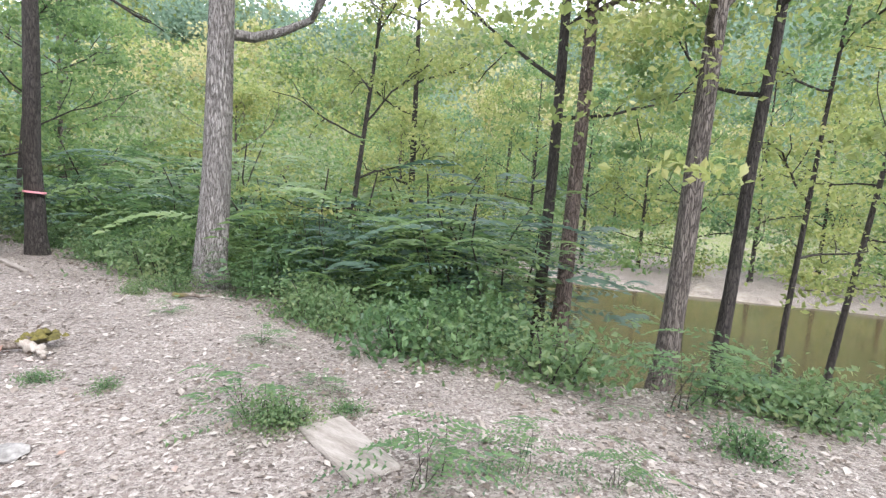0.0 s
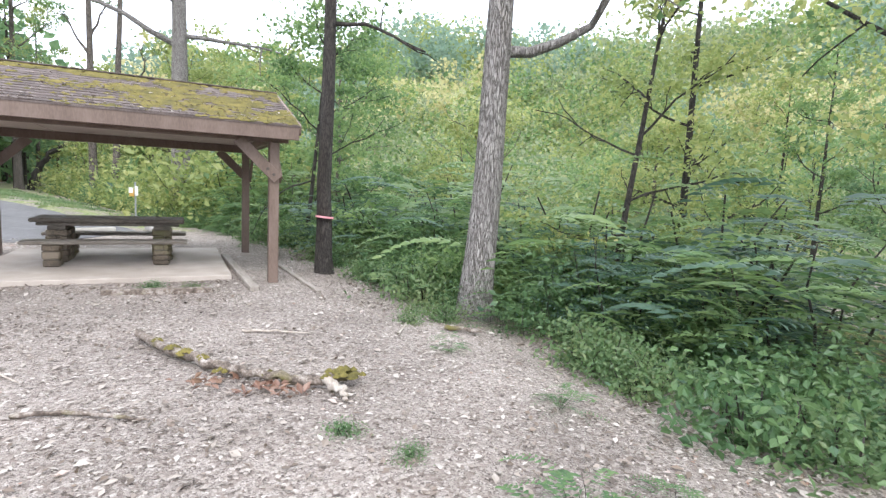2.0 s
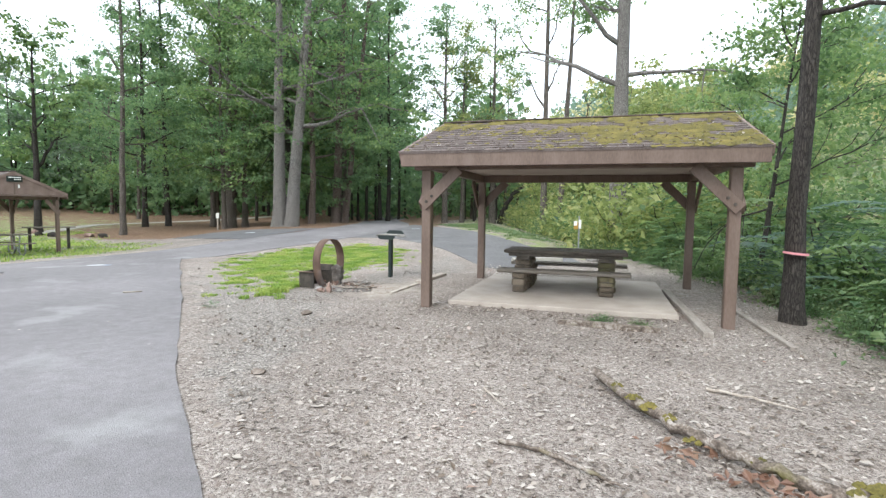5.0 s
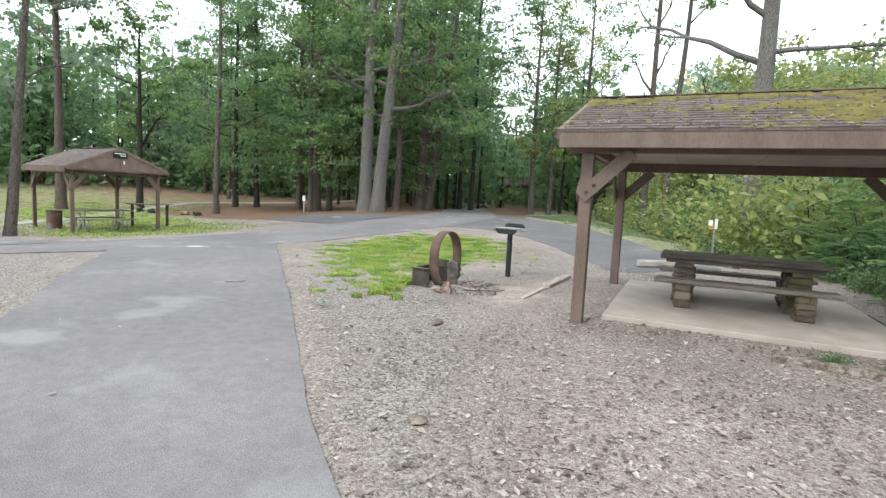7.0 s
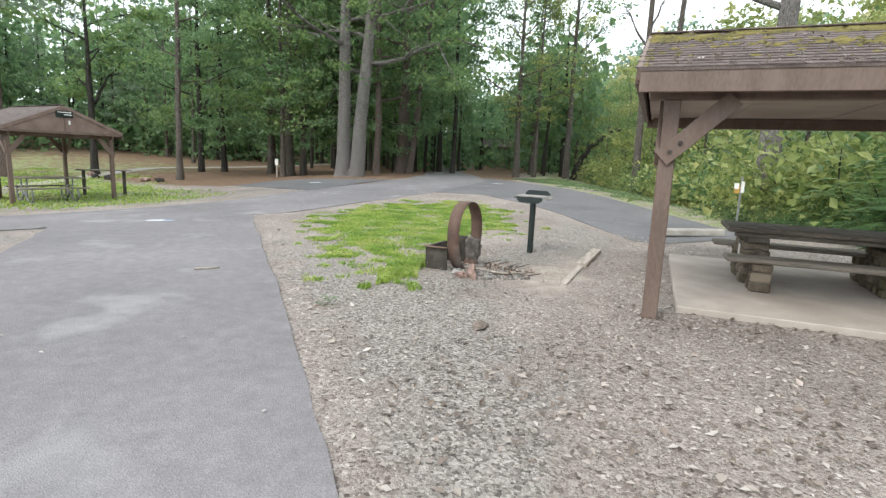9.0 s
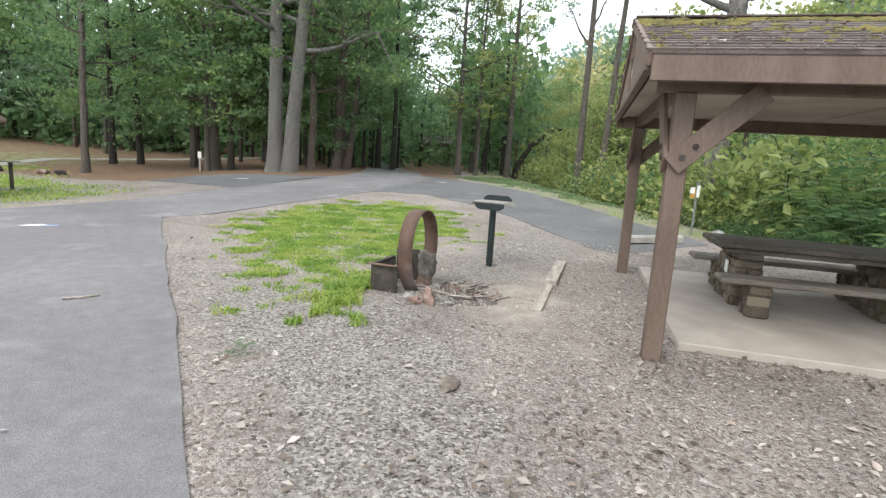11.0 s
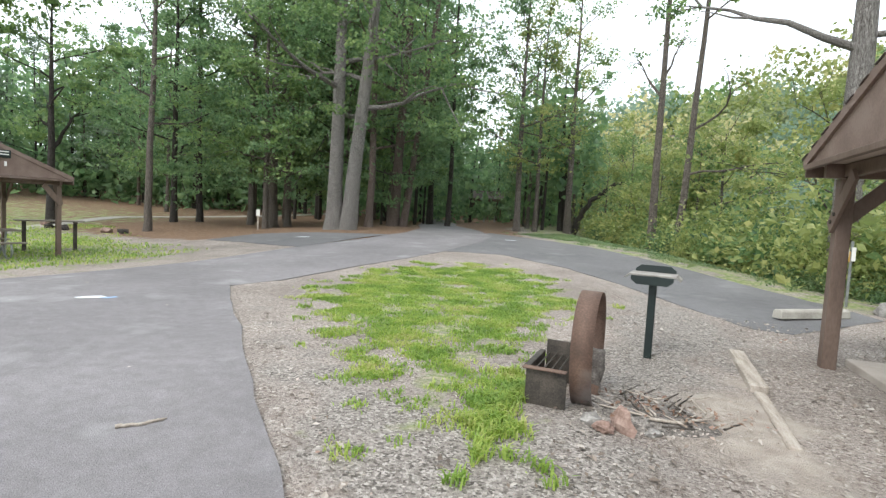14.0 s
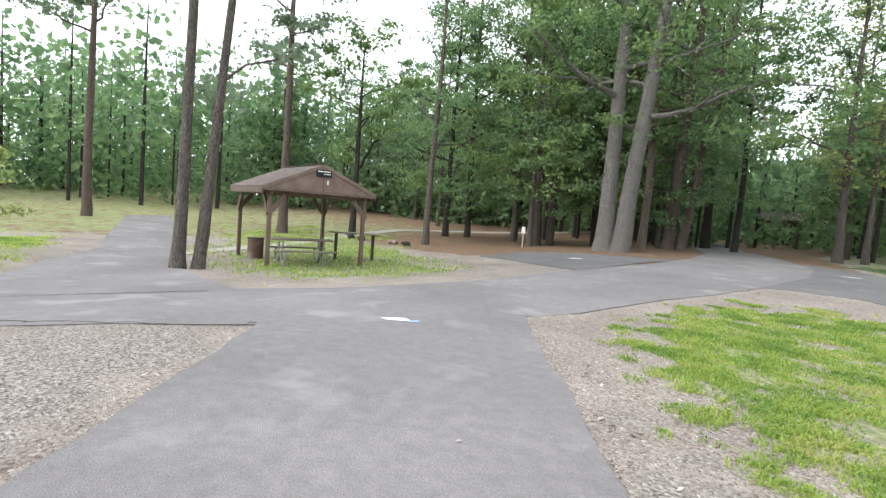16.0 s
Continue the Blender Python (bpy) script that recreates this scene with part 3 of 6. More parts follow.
ROAD_EDGES = [
    ([(1.4, -9.0), (-2.4, -4.0), (-5.2, 0.9), (-8.0, 3.95), (-10.4, 5.85), (-13.05, 8.25), (-15.4, 10.6)],
     [(4.6, -6.3), (1.5, -2.4), (-1.7, 1.6), (-4.35, 4.05), (-7.6, 7.45), (-11.4, 11.35), (-13.4, 13.6)]),
    ([(-18.5, -6), (-17.3, 3), (-16.9, 6.5), (-16.4, 9), (-15.7, 11), (-15.5, 14.5), (-15.4, 18.5), (-14.6, 22), (-14.9, 26), (-16.4, 31.5), (-19.2, 38), (-24, 50), (-30, 66)],
     [(-15.2, -6), (-14.7, 3), (-14.1, 6.4), (-13.0, 8.2), (-12.3, 10.4), (-11.7, 12.6), (-11.6, 15.5), (-10.8, 19), (-10.5, 23), (-11.4, 28), (-13.8, 34), (-17.5, 41), (-20.4, 50), (-26, 64)]),
    ([(-11.6, 19.6), (-9.0, 19.9), (-7.0, 18.4), (-5.6, 16.6), (-4.75, 15.2), (-3.8, 13.4), (-3.25, 13.3)],
     [(-12.4, 31.5), (-8.3, 26.6), (-5.6, 22.5), (-4.0, 19.9), (-2.8, 17.8), (-1.9, 16.5), (-1.4, 15.4)]),
    ([(-15.2, 18.6), (-17.4, 19.4), (-21.0, 20.8)], [(-14.7, 24.0), (-17.4, 23.8), (-20.6, 23.0)]),
    ([(-16.8, 5.0), (-20.0, 6.3), (-22.6, 7.2), (-25.5, 8.8), (-32, 10.4), (-46, 14.0)], [(-16.2, 9.3), (-19.5, 9.6), (-23.1, 10.1), (-26.5, 11.2), (-32, 13.0), (-47.6, 17.2)]),
]
PATH_EDGES = ([(-24.5, 10.5), (-27.5, 14.8), (-33.0, 21.5), (-36, 28), (-36, 38), (-38, 62)], [(-23.9, 10.9), (-26.9, 15.4), (-32.2, 22.2), (-35, 28.4), (-34.8, 38), (-36.6, 62)])


def inside(poly, x, y):
    """How far inside a polygon, in metres (negative outside)."""
    p = np.asarray(poly, float)
    q = np.roll(p, -1, axis=0)
    best, odd = np.full(x.shape, 1e9), np.zeros(x.shape, bool)
    for (ax, ay), (bx, by) in zip(p, q):
        dx, dy = bx - ax, by - ay
        t = np.clip(((x - ax) * dx + (y - ay) * dy) / (dx * dx + dy * dy), 0, 1)
        best = np.minimum(best, np.hypot(x - ax - t * dx, y - ay - t * dy))
        odd ^= ((ay > y) != (by > y)) & (x < (bx - ax) * (y - ay) / (by - ay + 1e-12) + ax)
    return np.where(odd, best, -best)


def build_ground():
    xs, ys = coords(-420, 420, -18, 9, 0.2), coords(-160, 460, -6, 22, 0.2)
    X, Y = np.meshgrid(xs, ys)
    Z = land(X, Y)
    near = step(30, 10, np.hypot(X + 3, Y - 5))
    bumps = np.array([noise.noise(Vector((a * 0.9, b * 0.9, 3.0))) * 0.018 + noise.noise(Vector((a * 3.1, b * 3.1, 7.0))) * 0.010 for a, b in zip(X.ravel(), Y.ravel())]).reshape(X.shape)
    Z = Z + bumps * np.maximum(near, 0.3)
    for edge_l, edge_r in ROAD_EDGES:
        Z = Z - 0.05 * step(0.1, 0.4, inside(list(edge_l) + list(edge_r)[::-1], X, Y))
    nx, ny = len(xs), len(ys)
    j, i = np.meshgrid(np.arange(ny - 1), np.arange(nx - 1), indexing="ij")
    F = np.stack([j * nx + i, j * nx + i + 1, (j + 1) * nx + i + 1, (j + 1) * nx + i], -1).reshape(-1, 4)
    me = mesh_np("ground", np.stack([X, Y, Z], -1).reshape(-1, 3), F, GROUND, True)
    x, y = X.ravel(), Y.ravel()
    d = x - bank_x(y)
    soft = lambda a, w=0.5: np.clip(0.5 + a / w * 0.5, 0, 1)
    wood = np.maximum(step(-2, 3, y - 20 - 0.0 * x) * step(-4, -7, d) * 0.75, step(-27, -34, x) * 0.7)
    wood = np.maximum(wood, step(0.2, 2.0, d) * step(-4, -6, x - far_bank_x(y)) * 0.62)
    green = np.maximum(soft(inside(GRASS_ISLE, x, y), 1.4) * 0.52, soft(inside(GRASS_FAR, x, y), 2.5) * 0.56)
    green = np.maximum(green, soft(inside(GRASS_LEFT, x, y), 1.5) * 0.8)
    verge = step(-6.5, -4.5, d) * step(0.6, -0.6, d) * step(14, 17, y)
    green = np.maximum(green, verge * 0.52)
    gravel = np.maximum(soft(inside(GRAVEL_BED, x, y), 0.8) * 0.75, soft(inside(GRAVEL_LEFT, x, y), 0.8) * 0.8)
    dirt = np.maximum(soft(inside(BARE_DIRT, x, y), 0.8) * 0.8, np.where((x - far_bank_x(y) > -3) & (x - far_bank_x(y) < 2.6), 0.52, 0))
    wood = np.where(verge > 0.3, 0.25, wood)
    green = np.maximum(green, step(6, 9, x - far_bank_x(y)) * 0.6)
    lawn = step(-26, -34, x) * step(60, 20, y)
    green = np.maximum(green, lawn * 0.56)
    col = np.stack([wood, green, gravel, dirt], -1).astype(np.float32)
    a = me.color_attributes.new("cover", "FLOAT_COLOR", "POINT")
    a.data.foreach_set("color", col.ravel())
    ob = new("ground", me)
    tagged(ob, "leaf-littered brown ground sloping down to the river", "ground", kind="structure")


build_ground()


def strip(name, left, right, mat, lift, label, rows=40, across=6, category="road"):
    """A paved band between two edge lines, with a real edge."""
    def resample(pts):
        p = np.asarray(pts, float)
        s = np.concatenate([[0], np.cumsum(np.hypot(*np.diff(p, axis=0).T))])
        t = np.linspace(0, s[-1], rows)
        return np.stack([np.interp(t, s, p[:, 0]), np.interp(t, s, p[:, 1])], -1)
    L, R = resample(left), resample(right)
    rag = np.array([[noise.noise(Vector((a * 1.7, b * 1.7, 5))) for a, b in e] for e in (L, R)]) * 0.07
    out = (L - R) / (np.linalg.norm(L - R, axis=1)[:, None] + 1e-9)
    L, R = L + out * rag[0][:, None], R + out * rag[1][:, None]
    t = np.linspace(0, 1, across)
    P = L[:, None] * (1 - t[None, :, None]) + R[:, None] * t[None, :, None]
    Z = land(P[..., 0], P[..., 1]) + lift
    top = np.concatenate([P, Z[..., None]], -1)
    sides = top[:, [0, -1]].copy()
    sides[..., 2] -= 0.12
    V = np.concatenate([sides[:, :1], top, sides[:, 1:]], 1)
    c = across + 2
    i, j = np.meshgrid(np.arange(rows - 1), np.arange(c - 1), indexing="ij")
    F = np.stack([i * c + j, i * c + j + 1, (i + 1) * c + j + 1, (i + 1) * c + j], -1).reshape(-1, 4)
    ob = new(name, mesh_np(name, V.reshape(-1, 3), F, mat))
    return tagged(ob, label, category, kind="structure")


LOOKS = ((ASPHALT, 0.016, "grey worn asphalt drive with pale patches", 70, 8), (ASPHALT, 0.012, "grey asphalt park road curving into the woods", 80, 8),
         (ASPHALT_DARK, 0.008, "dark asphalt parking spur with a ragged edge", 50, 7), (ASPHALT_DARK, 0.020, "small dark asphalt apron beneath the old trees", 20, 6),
         (ASPHALT, 0.016, "pale asphalt road leading away between lawns", 40, 6))
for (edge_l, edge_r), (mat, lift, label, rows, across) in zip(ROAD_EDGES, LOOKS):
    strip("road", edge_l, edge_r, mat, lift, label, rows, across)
strip("footpath", *PATH_EDGES, CONCRETE_GREY, 0.02, "narrow pale path running behind the far shelter", 50, 4, "path")


# ---------------------------------------------------------------- the river
def build_river():
    ys = np.linspace(-60, 150, 70)
    L, R = bank_x(ys) + 3.0, far_bank_x(ys) + 3.0
    t = np.linspace(0, 1, 8)
    X = L[:, None] * (1 - t) + R[:, None] * t
    V = np.stack([X, np.repeat(ys[:, None], 8, 1), np.full(X.shape, WATER_Z)], -1)
    i, j = np.meshgrid(np.arange(69), np.arange(7), indexing="ij")
    F = np.stack([i * 8 + j, i * 8 + j + 1, (i + 1) * 8 + j + 1, (i + 1) * 8 + j], -1).reshape(-1, 4)
    ob = new("water", mesh_np("water", V.reshape(-1, 3), F, WATER))
    tagged(ob, "still olive-brown river below the wooded bank", "river", kind="structure")


build_river()


# ---------------------------------------------------------------- picnic shelters
def painted_number(text, x, y, z, side, parent):
    """A numeral painted on a gable facing along x."""
    cu = bpy.data.curves.new("number", "FONT")
    cu.body, cu.size, cu.extrude = text, 0.12, 0.002
    ob = new("number_shape", cu)
    me = bpy.data.meshes.new_from_object(ob)
    bpy.data.objects.remove(ob)
    me.transform(pose(x, y + (0.1 if side < 0 else 0), z, 90, 0, 90 if side > 0 else -90))
    me.materials.clear()
    me.materials.append(WHITE)
    part("number", me, None, parent, "white painted number")


def shelter(name, m, label, detailed=True):
    """An open timber shelter 4.1 x 3.6 m over its posts; x along the ridge, the origin at the near corner post."""
    W, D = 4.1, 3.6
    root = thing(name, m, label, "picnic shelter", "picnic shelters")
    eave, ridge, y_mid = 2.28, 3.02, D / 2
    x0, x1, y0, y1 = -0.28, W + 0.28, -0.34, D + 0.34
    slope = (ridge - eave) / (y_mid - y0)
    for px, py, drop in ((0, 0, 0.05), (W, 0, 0.4), (0, D, 0.05), (W, D, 0.45)):
        part("post", box(px - 0.07, px + 0.07, py - 0.07, py + 0.07, -drop - 0.2, 2.05, 0.008), BROWN, root)
        sx, sy = (1 if px == 0 else -1), (1 if py == 0 else -1)
        for ax in (0, 1):
            s = sx if ax == 0 else sy
            for side in (-1,):
                o = 0.09 * side * (sy if ax == 0 else sx)
                if ax == 0:
                    a, b = (px - 0.05 * sx, py + o, 1.52), (px + 0.5 * sx, py + o, 2.06)
                else:
                    a, b = (px + o, py - 0.05 * sy, 1.52), (px + o, py + 0.5 * sy, 2.06)
                bm = bmesh.new()
                d = Vector(b) - Vector(a)
                beam(a, b, 0.035, 0.16, 0.004, bm)
                br = part("knee_brace", bm, BROWN, root)
                if detailed:
                    ax_dir = (0, side * sy, 0) if ax == 0 else (side * sx, 0, 0)
                    for f in (0.12, 0.27):
                        c = Vector(a) + d * f + Vector(ax_dir) * 0.024
                        part("bolt", disc(c, ax_dir, 0.022, 0.016, 10), STEEL_DARK, br)
    for y in (0.0, D):
        part("header_beam", box(-0.2, W + 0.2, y - 0.045, y + 0.045, 2.052, 2.2, 0.006), BROWN, root)
    for x in (0.0, W):
        part("cross_beam", box(x - 0.04, x + 0.04, 0.05, D - 0.05, 2.06, 2.195, 0.006), BROWN, root)
    part("ceiling_board", box(x0 + 0.05, x1 - 0.05, y0 + 0.05, y1 - 0.05, 2.203, 2.222, 0.003), CEILING, root, "beige painted ceiling boards")
    if detailed:
        for k in range(1, 4):
            xx = x0 + (x1 - x0) * k / 4
            part("joint_batten", box(xx - 0.02, xx + 0.02, 0.05, D - 0.05, 2.193, 2.2025, 0.002), CEILING, root)
    for s, y in ((-1, y0), (1, y1)):
        part("fascia", box(x0 - 0.01, x1 + 0.01, y - 0.022, y + 0.022, eave - 0.20, eave - 0.001, 0.005), BROWN, root)
    for x, s in ((x0, -1), (x1, 1)):
        bm = bmesh.new()
        prof = [(y0 + 0.03, eave - 0.055), (y1 - 0.03, eave - 0.055), (y1 - 0.03, eave - 0.04), (y_mid, ridge - 0.05), (y0 + 0.03, eave - 0.04)]
        lo = [bm.verts.new((x - 0.012, a, b)) for a, b in prof]
        hi = [bm.verts.new((x + 0.012, a, b)) for a, b in prof]
        bm.faces.new(lo)
        bm.faces.new(hi[::-1])
        for i in range(5):
            bm.faces.new((lo[i], lo[(i + 1) % 5], hi[(i + 1) % 5], hi[i]))
        part("gable_panel", bm, BROWN_LIGHT, root, "brown gable panel")
        part("gable_board", box(x - 0.03 + s * 0.02, x + 0.03 + s * 0.02, y0 + 0.06, y1 - 0.06, eave - 0.12, eave - 0.06, 0.004), BROWN, root)
        part("gable_batten", box(x + s * 0.014 - 0.008, x + s * 0.014 + 0.008, y_mid - 0.025, y_mid + 0.025, eave - 0.05, ridge - 0.16, 0.002), BROWN, root)
        for q in (y0, y1):
            part("barge_board", beam((x + s * 0.025, q, eave - 0.045), (x + s * 0.025, y_mid, ridge - 0.045), 0.035, 0.11, 0.004), BROWN_LIGHT, root)
        part("slot_vent", box(x + s * 0.02 - 0.008, x + s * 0.02 + 0.008, y_mid - 0.13, y_mid + 0.01, ridge - 0.42, ridge - 0.2, 0.003), BROWN, root, "louvred gable vent")
        for k in range(4):
            part("vent_slat", box(x + s * 0.032 - 0.005, x + s * 0.032 + 0.005, y_mid - 0.12, y_mid, ridge - 0.4 + k * 0.05, ridge - 0.38 + k * 0.05, 0.002), BROWN_LIGHT, root)
        if detailed:
            painted_number("9", x + s * 0.016, y_mid - 0.24, eave + 0.13, s, root)
        else:
            part("number_plate", box(x + s * 0.026 - 0.004, x + s * 0.026 + 0.004, y_mid - 0.2, y_mid - 0.13, eave + 0.17, eave + 0.29, 0.002), WHITE, root, "small white number plate")
    if not detailed:
        part("sign_board", box(x0 - 0.06, x0 - 0.03, y_mid - 0.3, y_mid + 0.3, ridge - 0.36, ridge - 0.16, 0.006), GREEN_PAINT, root, "dark sign board with pale lettering bars")
        part("lettering_bar", box(x0 - 0.064, x0 - 0.061, y_mid - 0.24, y_mid + 0.24, ridge - 0.22, ridge - 0.19, 0.001), WHITE, root)
        part("lettering_bar", box(x0 - 0.064, x0 - 0.061, y_mid - 0.24, y_mid + 0.02, ridge - 0.29, ridge - 0.26, 0.001), WHITE, root)
    # roof deck and courses of shingles, each shingle lapped over the next
    for sgn, yy in ((1, y0), (-1, y1)):
        bm = bmesh.new()
        a0, a1 = (yy - sgn * 0.03, eave - 0.012), (y_mid, ridge)
        vs = []
        for x in (x0 - 0.02, x1 + 0.02):
            for (a, b), dz in (((a0), -0.012), ((a1), -0.012), ((a1), 0.008), ((a0), 0.008)):
                vs.append(bm.verts.new((x, a, b + dz)))
        for i in range(4):
            bm.faces.new((vs[i], vs[(i + 1) % 4], vs[4 + (i + 1) % 4], vs[4 + i]))
        bm.faces.new(vs[:4])
        bm.faces.new(vs[4:][::-1])
        deck = part("roof_deck", bm, SHINGLE, root)
        rng = random.Random(5)
        courses = 15 if detailed else 0
        slots = 15 if detailed else 10
        me = shingle_mesh((x1 - x0 + 0.06) / slots, (y_mid - y0 + 0.03) / max(courses, 1) * 1.25)
        ang = math.atan(slope) * sgn
        for c in range(courses):
            f = (c + 0.1) / courses
            y = (yy - sgn * 0.035) + sgn * f * (y_mid - y0 + 0.03)
            z = eave - 0.012 + f * (ridge - eave) + 0.004
            for k in range(slots):
                ob = new("shingle", me)
                ob.parent = deck
                w = (x1 - x0 + 0.06) / slots
                ob.matrix_basis = Matrix.Translation((x0 - 0.03 + (k + 0.5) * w + (0.03 if c % 2 else -0.03), y, z + rng.random() * 0.004)) @ Matrix.Rotation(math.atan(slope) if sgn > 0 else -math.atan(slope), 4, "X") @ (Matrix.Rotation(math.pi, 4, "Z") if sgn < 0 else Matrix())
    part("ridge_cap", beam((x0 - 0.03, y_mid, ridge + 0.018), (x1 + 0.03, y_mid, ridge + 0.018), 0.16, 0.02, 0.006), SHINGLE, root)
    return root


SHINGLE_CACHE = {}


def shingle_mesh(w, l):
    key = (round(w, 3), round(l, 3))
    if key not in SHINGLE_CACHE:
        me = bpy.data.meshes.new("shingle")
        bm = bmesh.new()
        g = 0.004
        v = [bm.verts.new(p) for p in ((-w / 2 + g, 0, 0), (w / 2 - g, 0, 0), (w / 2 - g, l, -0.006), (-w / 2 + g, l, -0.006), (-w / 2 + g, 0, 0.012), (w / 2 - g, 0, 0.012), (w / 2 - g, l, 0.001), (-w / 2 + g, l, 0.001))]
        for f in ((3, 2, 1, 0), (4, 5, 6, 7), (0, 1, 5, 4), (1, 2, 6, 5), (2, 3, 7, 6), (3, 0, 4, 7)):
            bm.faces.new([v[i] for i in f])
        bm.to_mesh(me)
        bm.free()
        me.materials.append(SHINGLE)
        SHINGLE_CACHE[key] = me
    return SHINGLE_CACHE[key]


def at_ground(x, y, lift=0.0):
    return float(land(x, y)) + lift


near = shelter("picnic_shelter", pose(-3.4, 7.9, 0), "brown timber picnic shelter with a mossy shingle roof")


def moss_clumps(parent):
    """Cushions of moss on the river half of the near roof slope."""
    rng = np.random.default_rng(3)
    V, F, k = [], [], 0
    slope = (3.02 - 2.28) / (3.6 / 2 + 0.34)
    made = 0
    while made < 6200:
        u, v = rng.random(), rng.random()
        x, y = -0.28 + u * 4.66, -0.36 + v * 2.13
        want = max(step(0.3, 1.0, u) * (0.4 + 0.5 * v), 0.85 * step(0.62, 0.98, v + 0.2 * u - 0.05)) + 0.02
        want *= step(-0.3, 0.4, noise.noise(Vector((x * 1.3, y * 2.0, 1))) + 0.6 * noise.noise(Vector((x * 5, y * 6, 4))))
        if rng.random() > want:
            continue
        made += 1
        r = 0.014 + 0.026 * rng.random()
        z = 2.28 + 0.02 + (y + 0.34) * slope
        n = 6
        a = np.linspace(0, 2 * np.pi, n, endpoint=False) + rng.random()
        ring = np.stack([x + r * np.cos(a) * 1.4, y + r * np.sin(a), z - 0.008 + slope * r * np.sin(a)], -1)
        V.append(np.concatenate([ring, [[x, y, z + r * 0.28]]]))
        F.append(np.stack([k + np.arange(n), k + (np.arange(n) + 1) % n, np.full(n, k + n)], -1))
        k += n + 1
    ob = part("moss", mesh_np("moss", np.concatenate(V), np.concatenate(F), MOSS, True), None, parent, "yellow-green moss cushions")
    tagged(ob, kind="stuff")
    c = rng.random((420, 2))
    x, y = -0.28 + c[:, 0] * 4.66, -0.36 + c[:, 1] ** 1.6 * 2.13
    p = np.stack([x, y, 2.28 + 0.03 + (y + 0.34) * slope], -1)
    tagged(part("roof_litter", mesh_np("roof_litter", *leaf_quads(p, 0.06, rng, 3, 0.5), DEAD_LEAF), None, parent, "fallen leaves on the shingles"), kind="stuff")


moss_clumps(near)


def branch_object(name, pts, r0, r1, mat, label, category, sides=9, seed=1, rough=0.12, parent=None):
    rng = np.random.default_rng(seed)
    p = np.asarray(pts, float)
    n = 6 * (len(p) - 1) + 1
    t, s = np.linspace(0, len(p) - 1, n), np.arange(len(p))
    q = np.stack([np.interp(t, s, p[:, k]) for k in range(3)], -1)
    q[1:-1] += rng.standard_normal((n - 2, 3)) * r0 * 0.25
    V, F = tube_np(q, np.concatenate([np.linspace(r0, r1, n - 1), [r1 * 0.3]]), sides, rough, rng)
    ob = new(name, mesh_np(name, V, F, mat, True))
    if parent is not None:
        ob.parent = parent
    return tagged(ob, label, category) if label else ob


SLAB_TOP = 0.07


def concrete_slab():
    bm = box(-3.15, 0.16, 8.2, 11.75, -0.35, SLAB_TOP, 0.009)
    ob = part("slab", bm, CONCRETE)
    tagged(ob, "pale tan concrete slab beneath the picnic shelter", "slab", kind="structure")


concrete_slab()


def stone_pier(parent, x0, x1, y0, y1, z0, z1, seed, name="pier"):
    """A pier of rough sandstone blocks round a mortar core."""
    rng = random.Random(seed)
    core = part(name, box(x0 + 0.02, x1 - 0.02, y0 + 0.02, y1 - 0.02, z0, z1 - 0.004, 0.01), MORTAR, parent, "brown sandstone pier")
    z = z0
    while z < z1 - 0.05:
        h = min(rng.uniform(0.075, 0.125), z1 - z)
        if z1 - z - h < 0.05:
            h = z1 - z
        for (a, b), along in (((x0, x1), 0), ((y0, y1), 1)):
            for side in (0, 1):
                u = a
                while u < b - 0.02:
                    w = min(rng.uniform(0.13, 0.24), b - u)
                    if b - u - w < 0.07:
                        w = b - u
                    o = rng.uniform(-0.006, 0.016)
                    g = 0.006
                    bm = bmesh.new()
                    if along == 0:
                        yy = (y0 - o, y0 + 0.05) if side == 0 else (y1 - 0.05, y1 + o)
                        box(u + g, u + w - g, yy[0], yy[1], z + g, z + h - g, 0.012, bm)
                    else:
                        xx = (x0 - o, x0 + 0.05) if side == 0 else (x1 - 0.05, x1 + o)
                        box(xx[0], xx[1], u + g + 0.03, u + w - g - 0.03, z + g, z + h - g, 0.012, bm)
                    for v in bm.verts:
                        v.co += Vector((rng.uniform(-1, 1), rng.uniform(-1, 1), rng.uniform(-1, 1))) * 0.006
                    part("stone", bm, STONE, core)
                    u += w
        z += h
    return core


def worn_slab(x0, x1, y0, y1, z0, z1, seed):
    """A slab with rounded, chipped edges."""
    bm = box(x0, x1, y0, y1, z0, z1, 0.016)
    bmesh.ops.subdivide_edges(bm, edges=[e for e in bm.edges if e.calc_length() > 0.3], cuts=14, use_grid_fill=True)
    for v in bm.verts:
        v.co += noise.noise_vector(v.co * 5 + Vector((seed, 0, 0))) * 0.007
    return bm


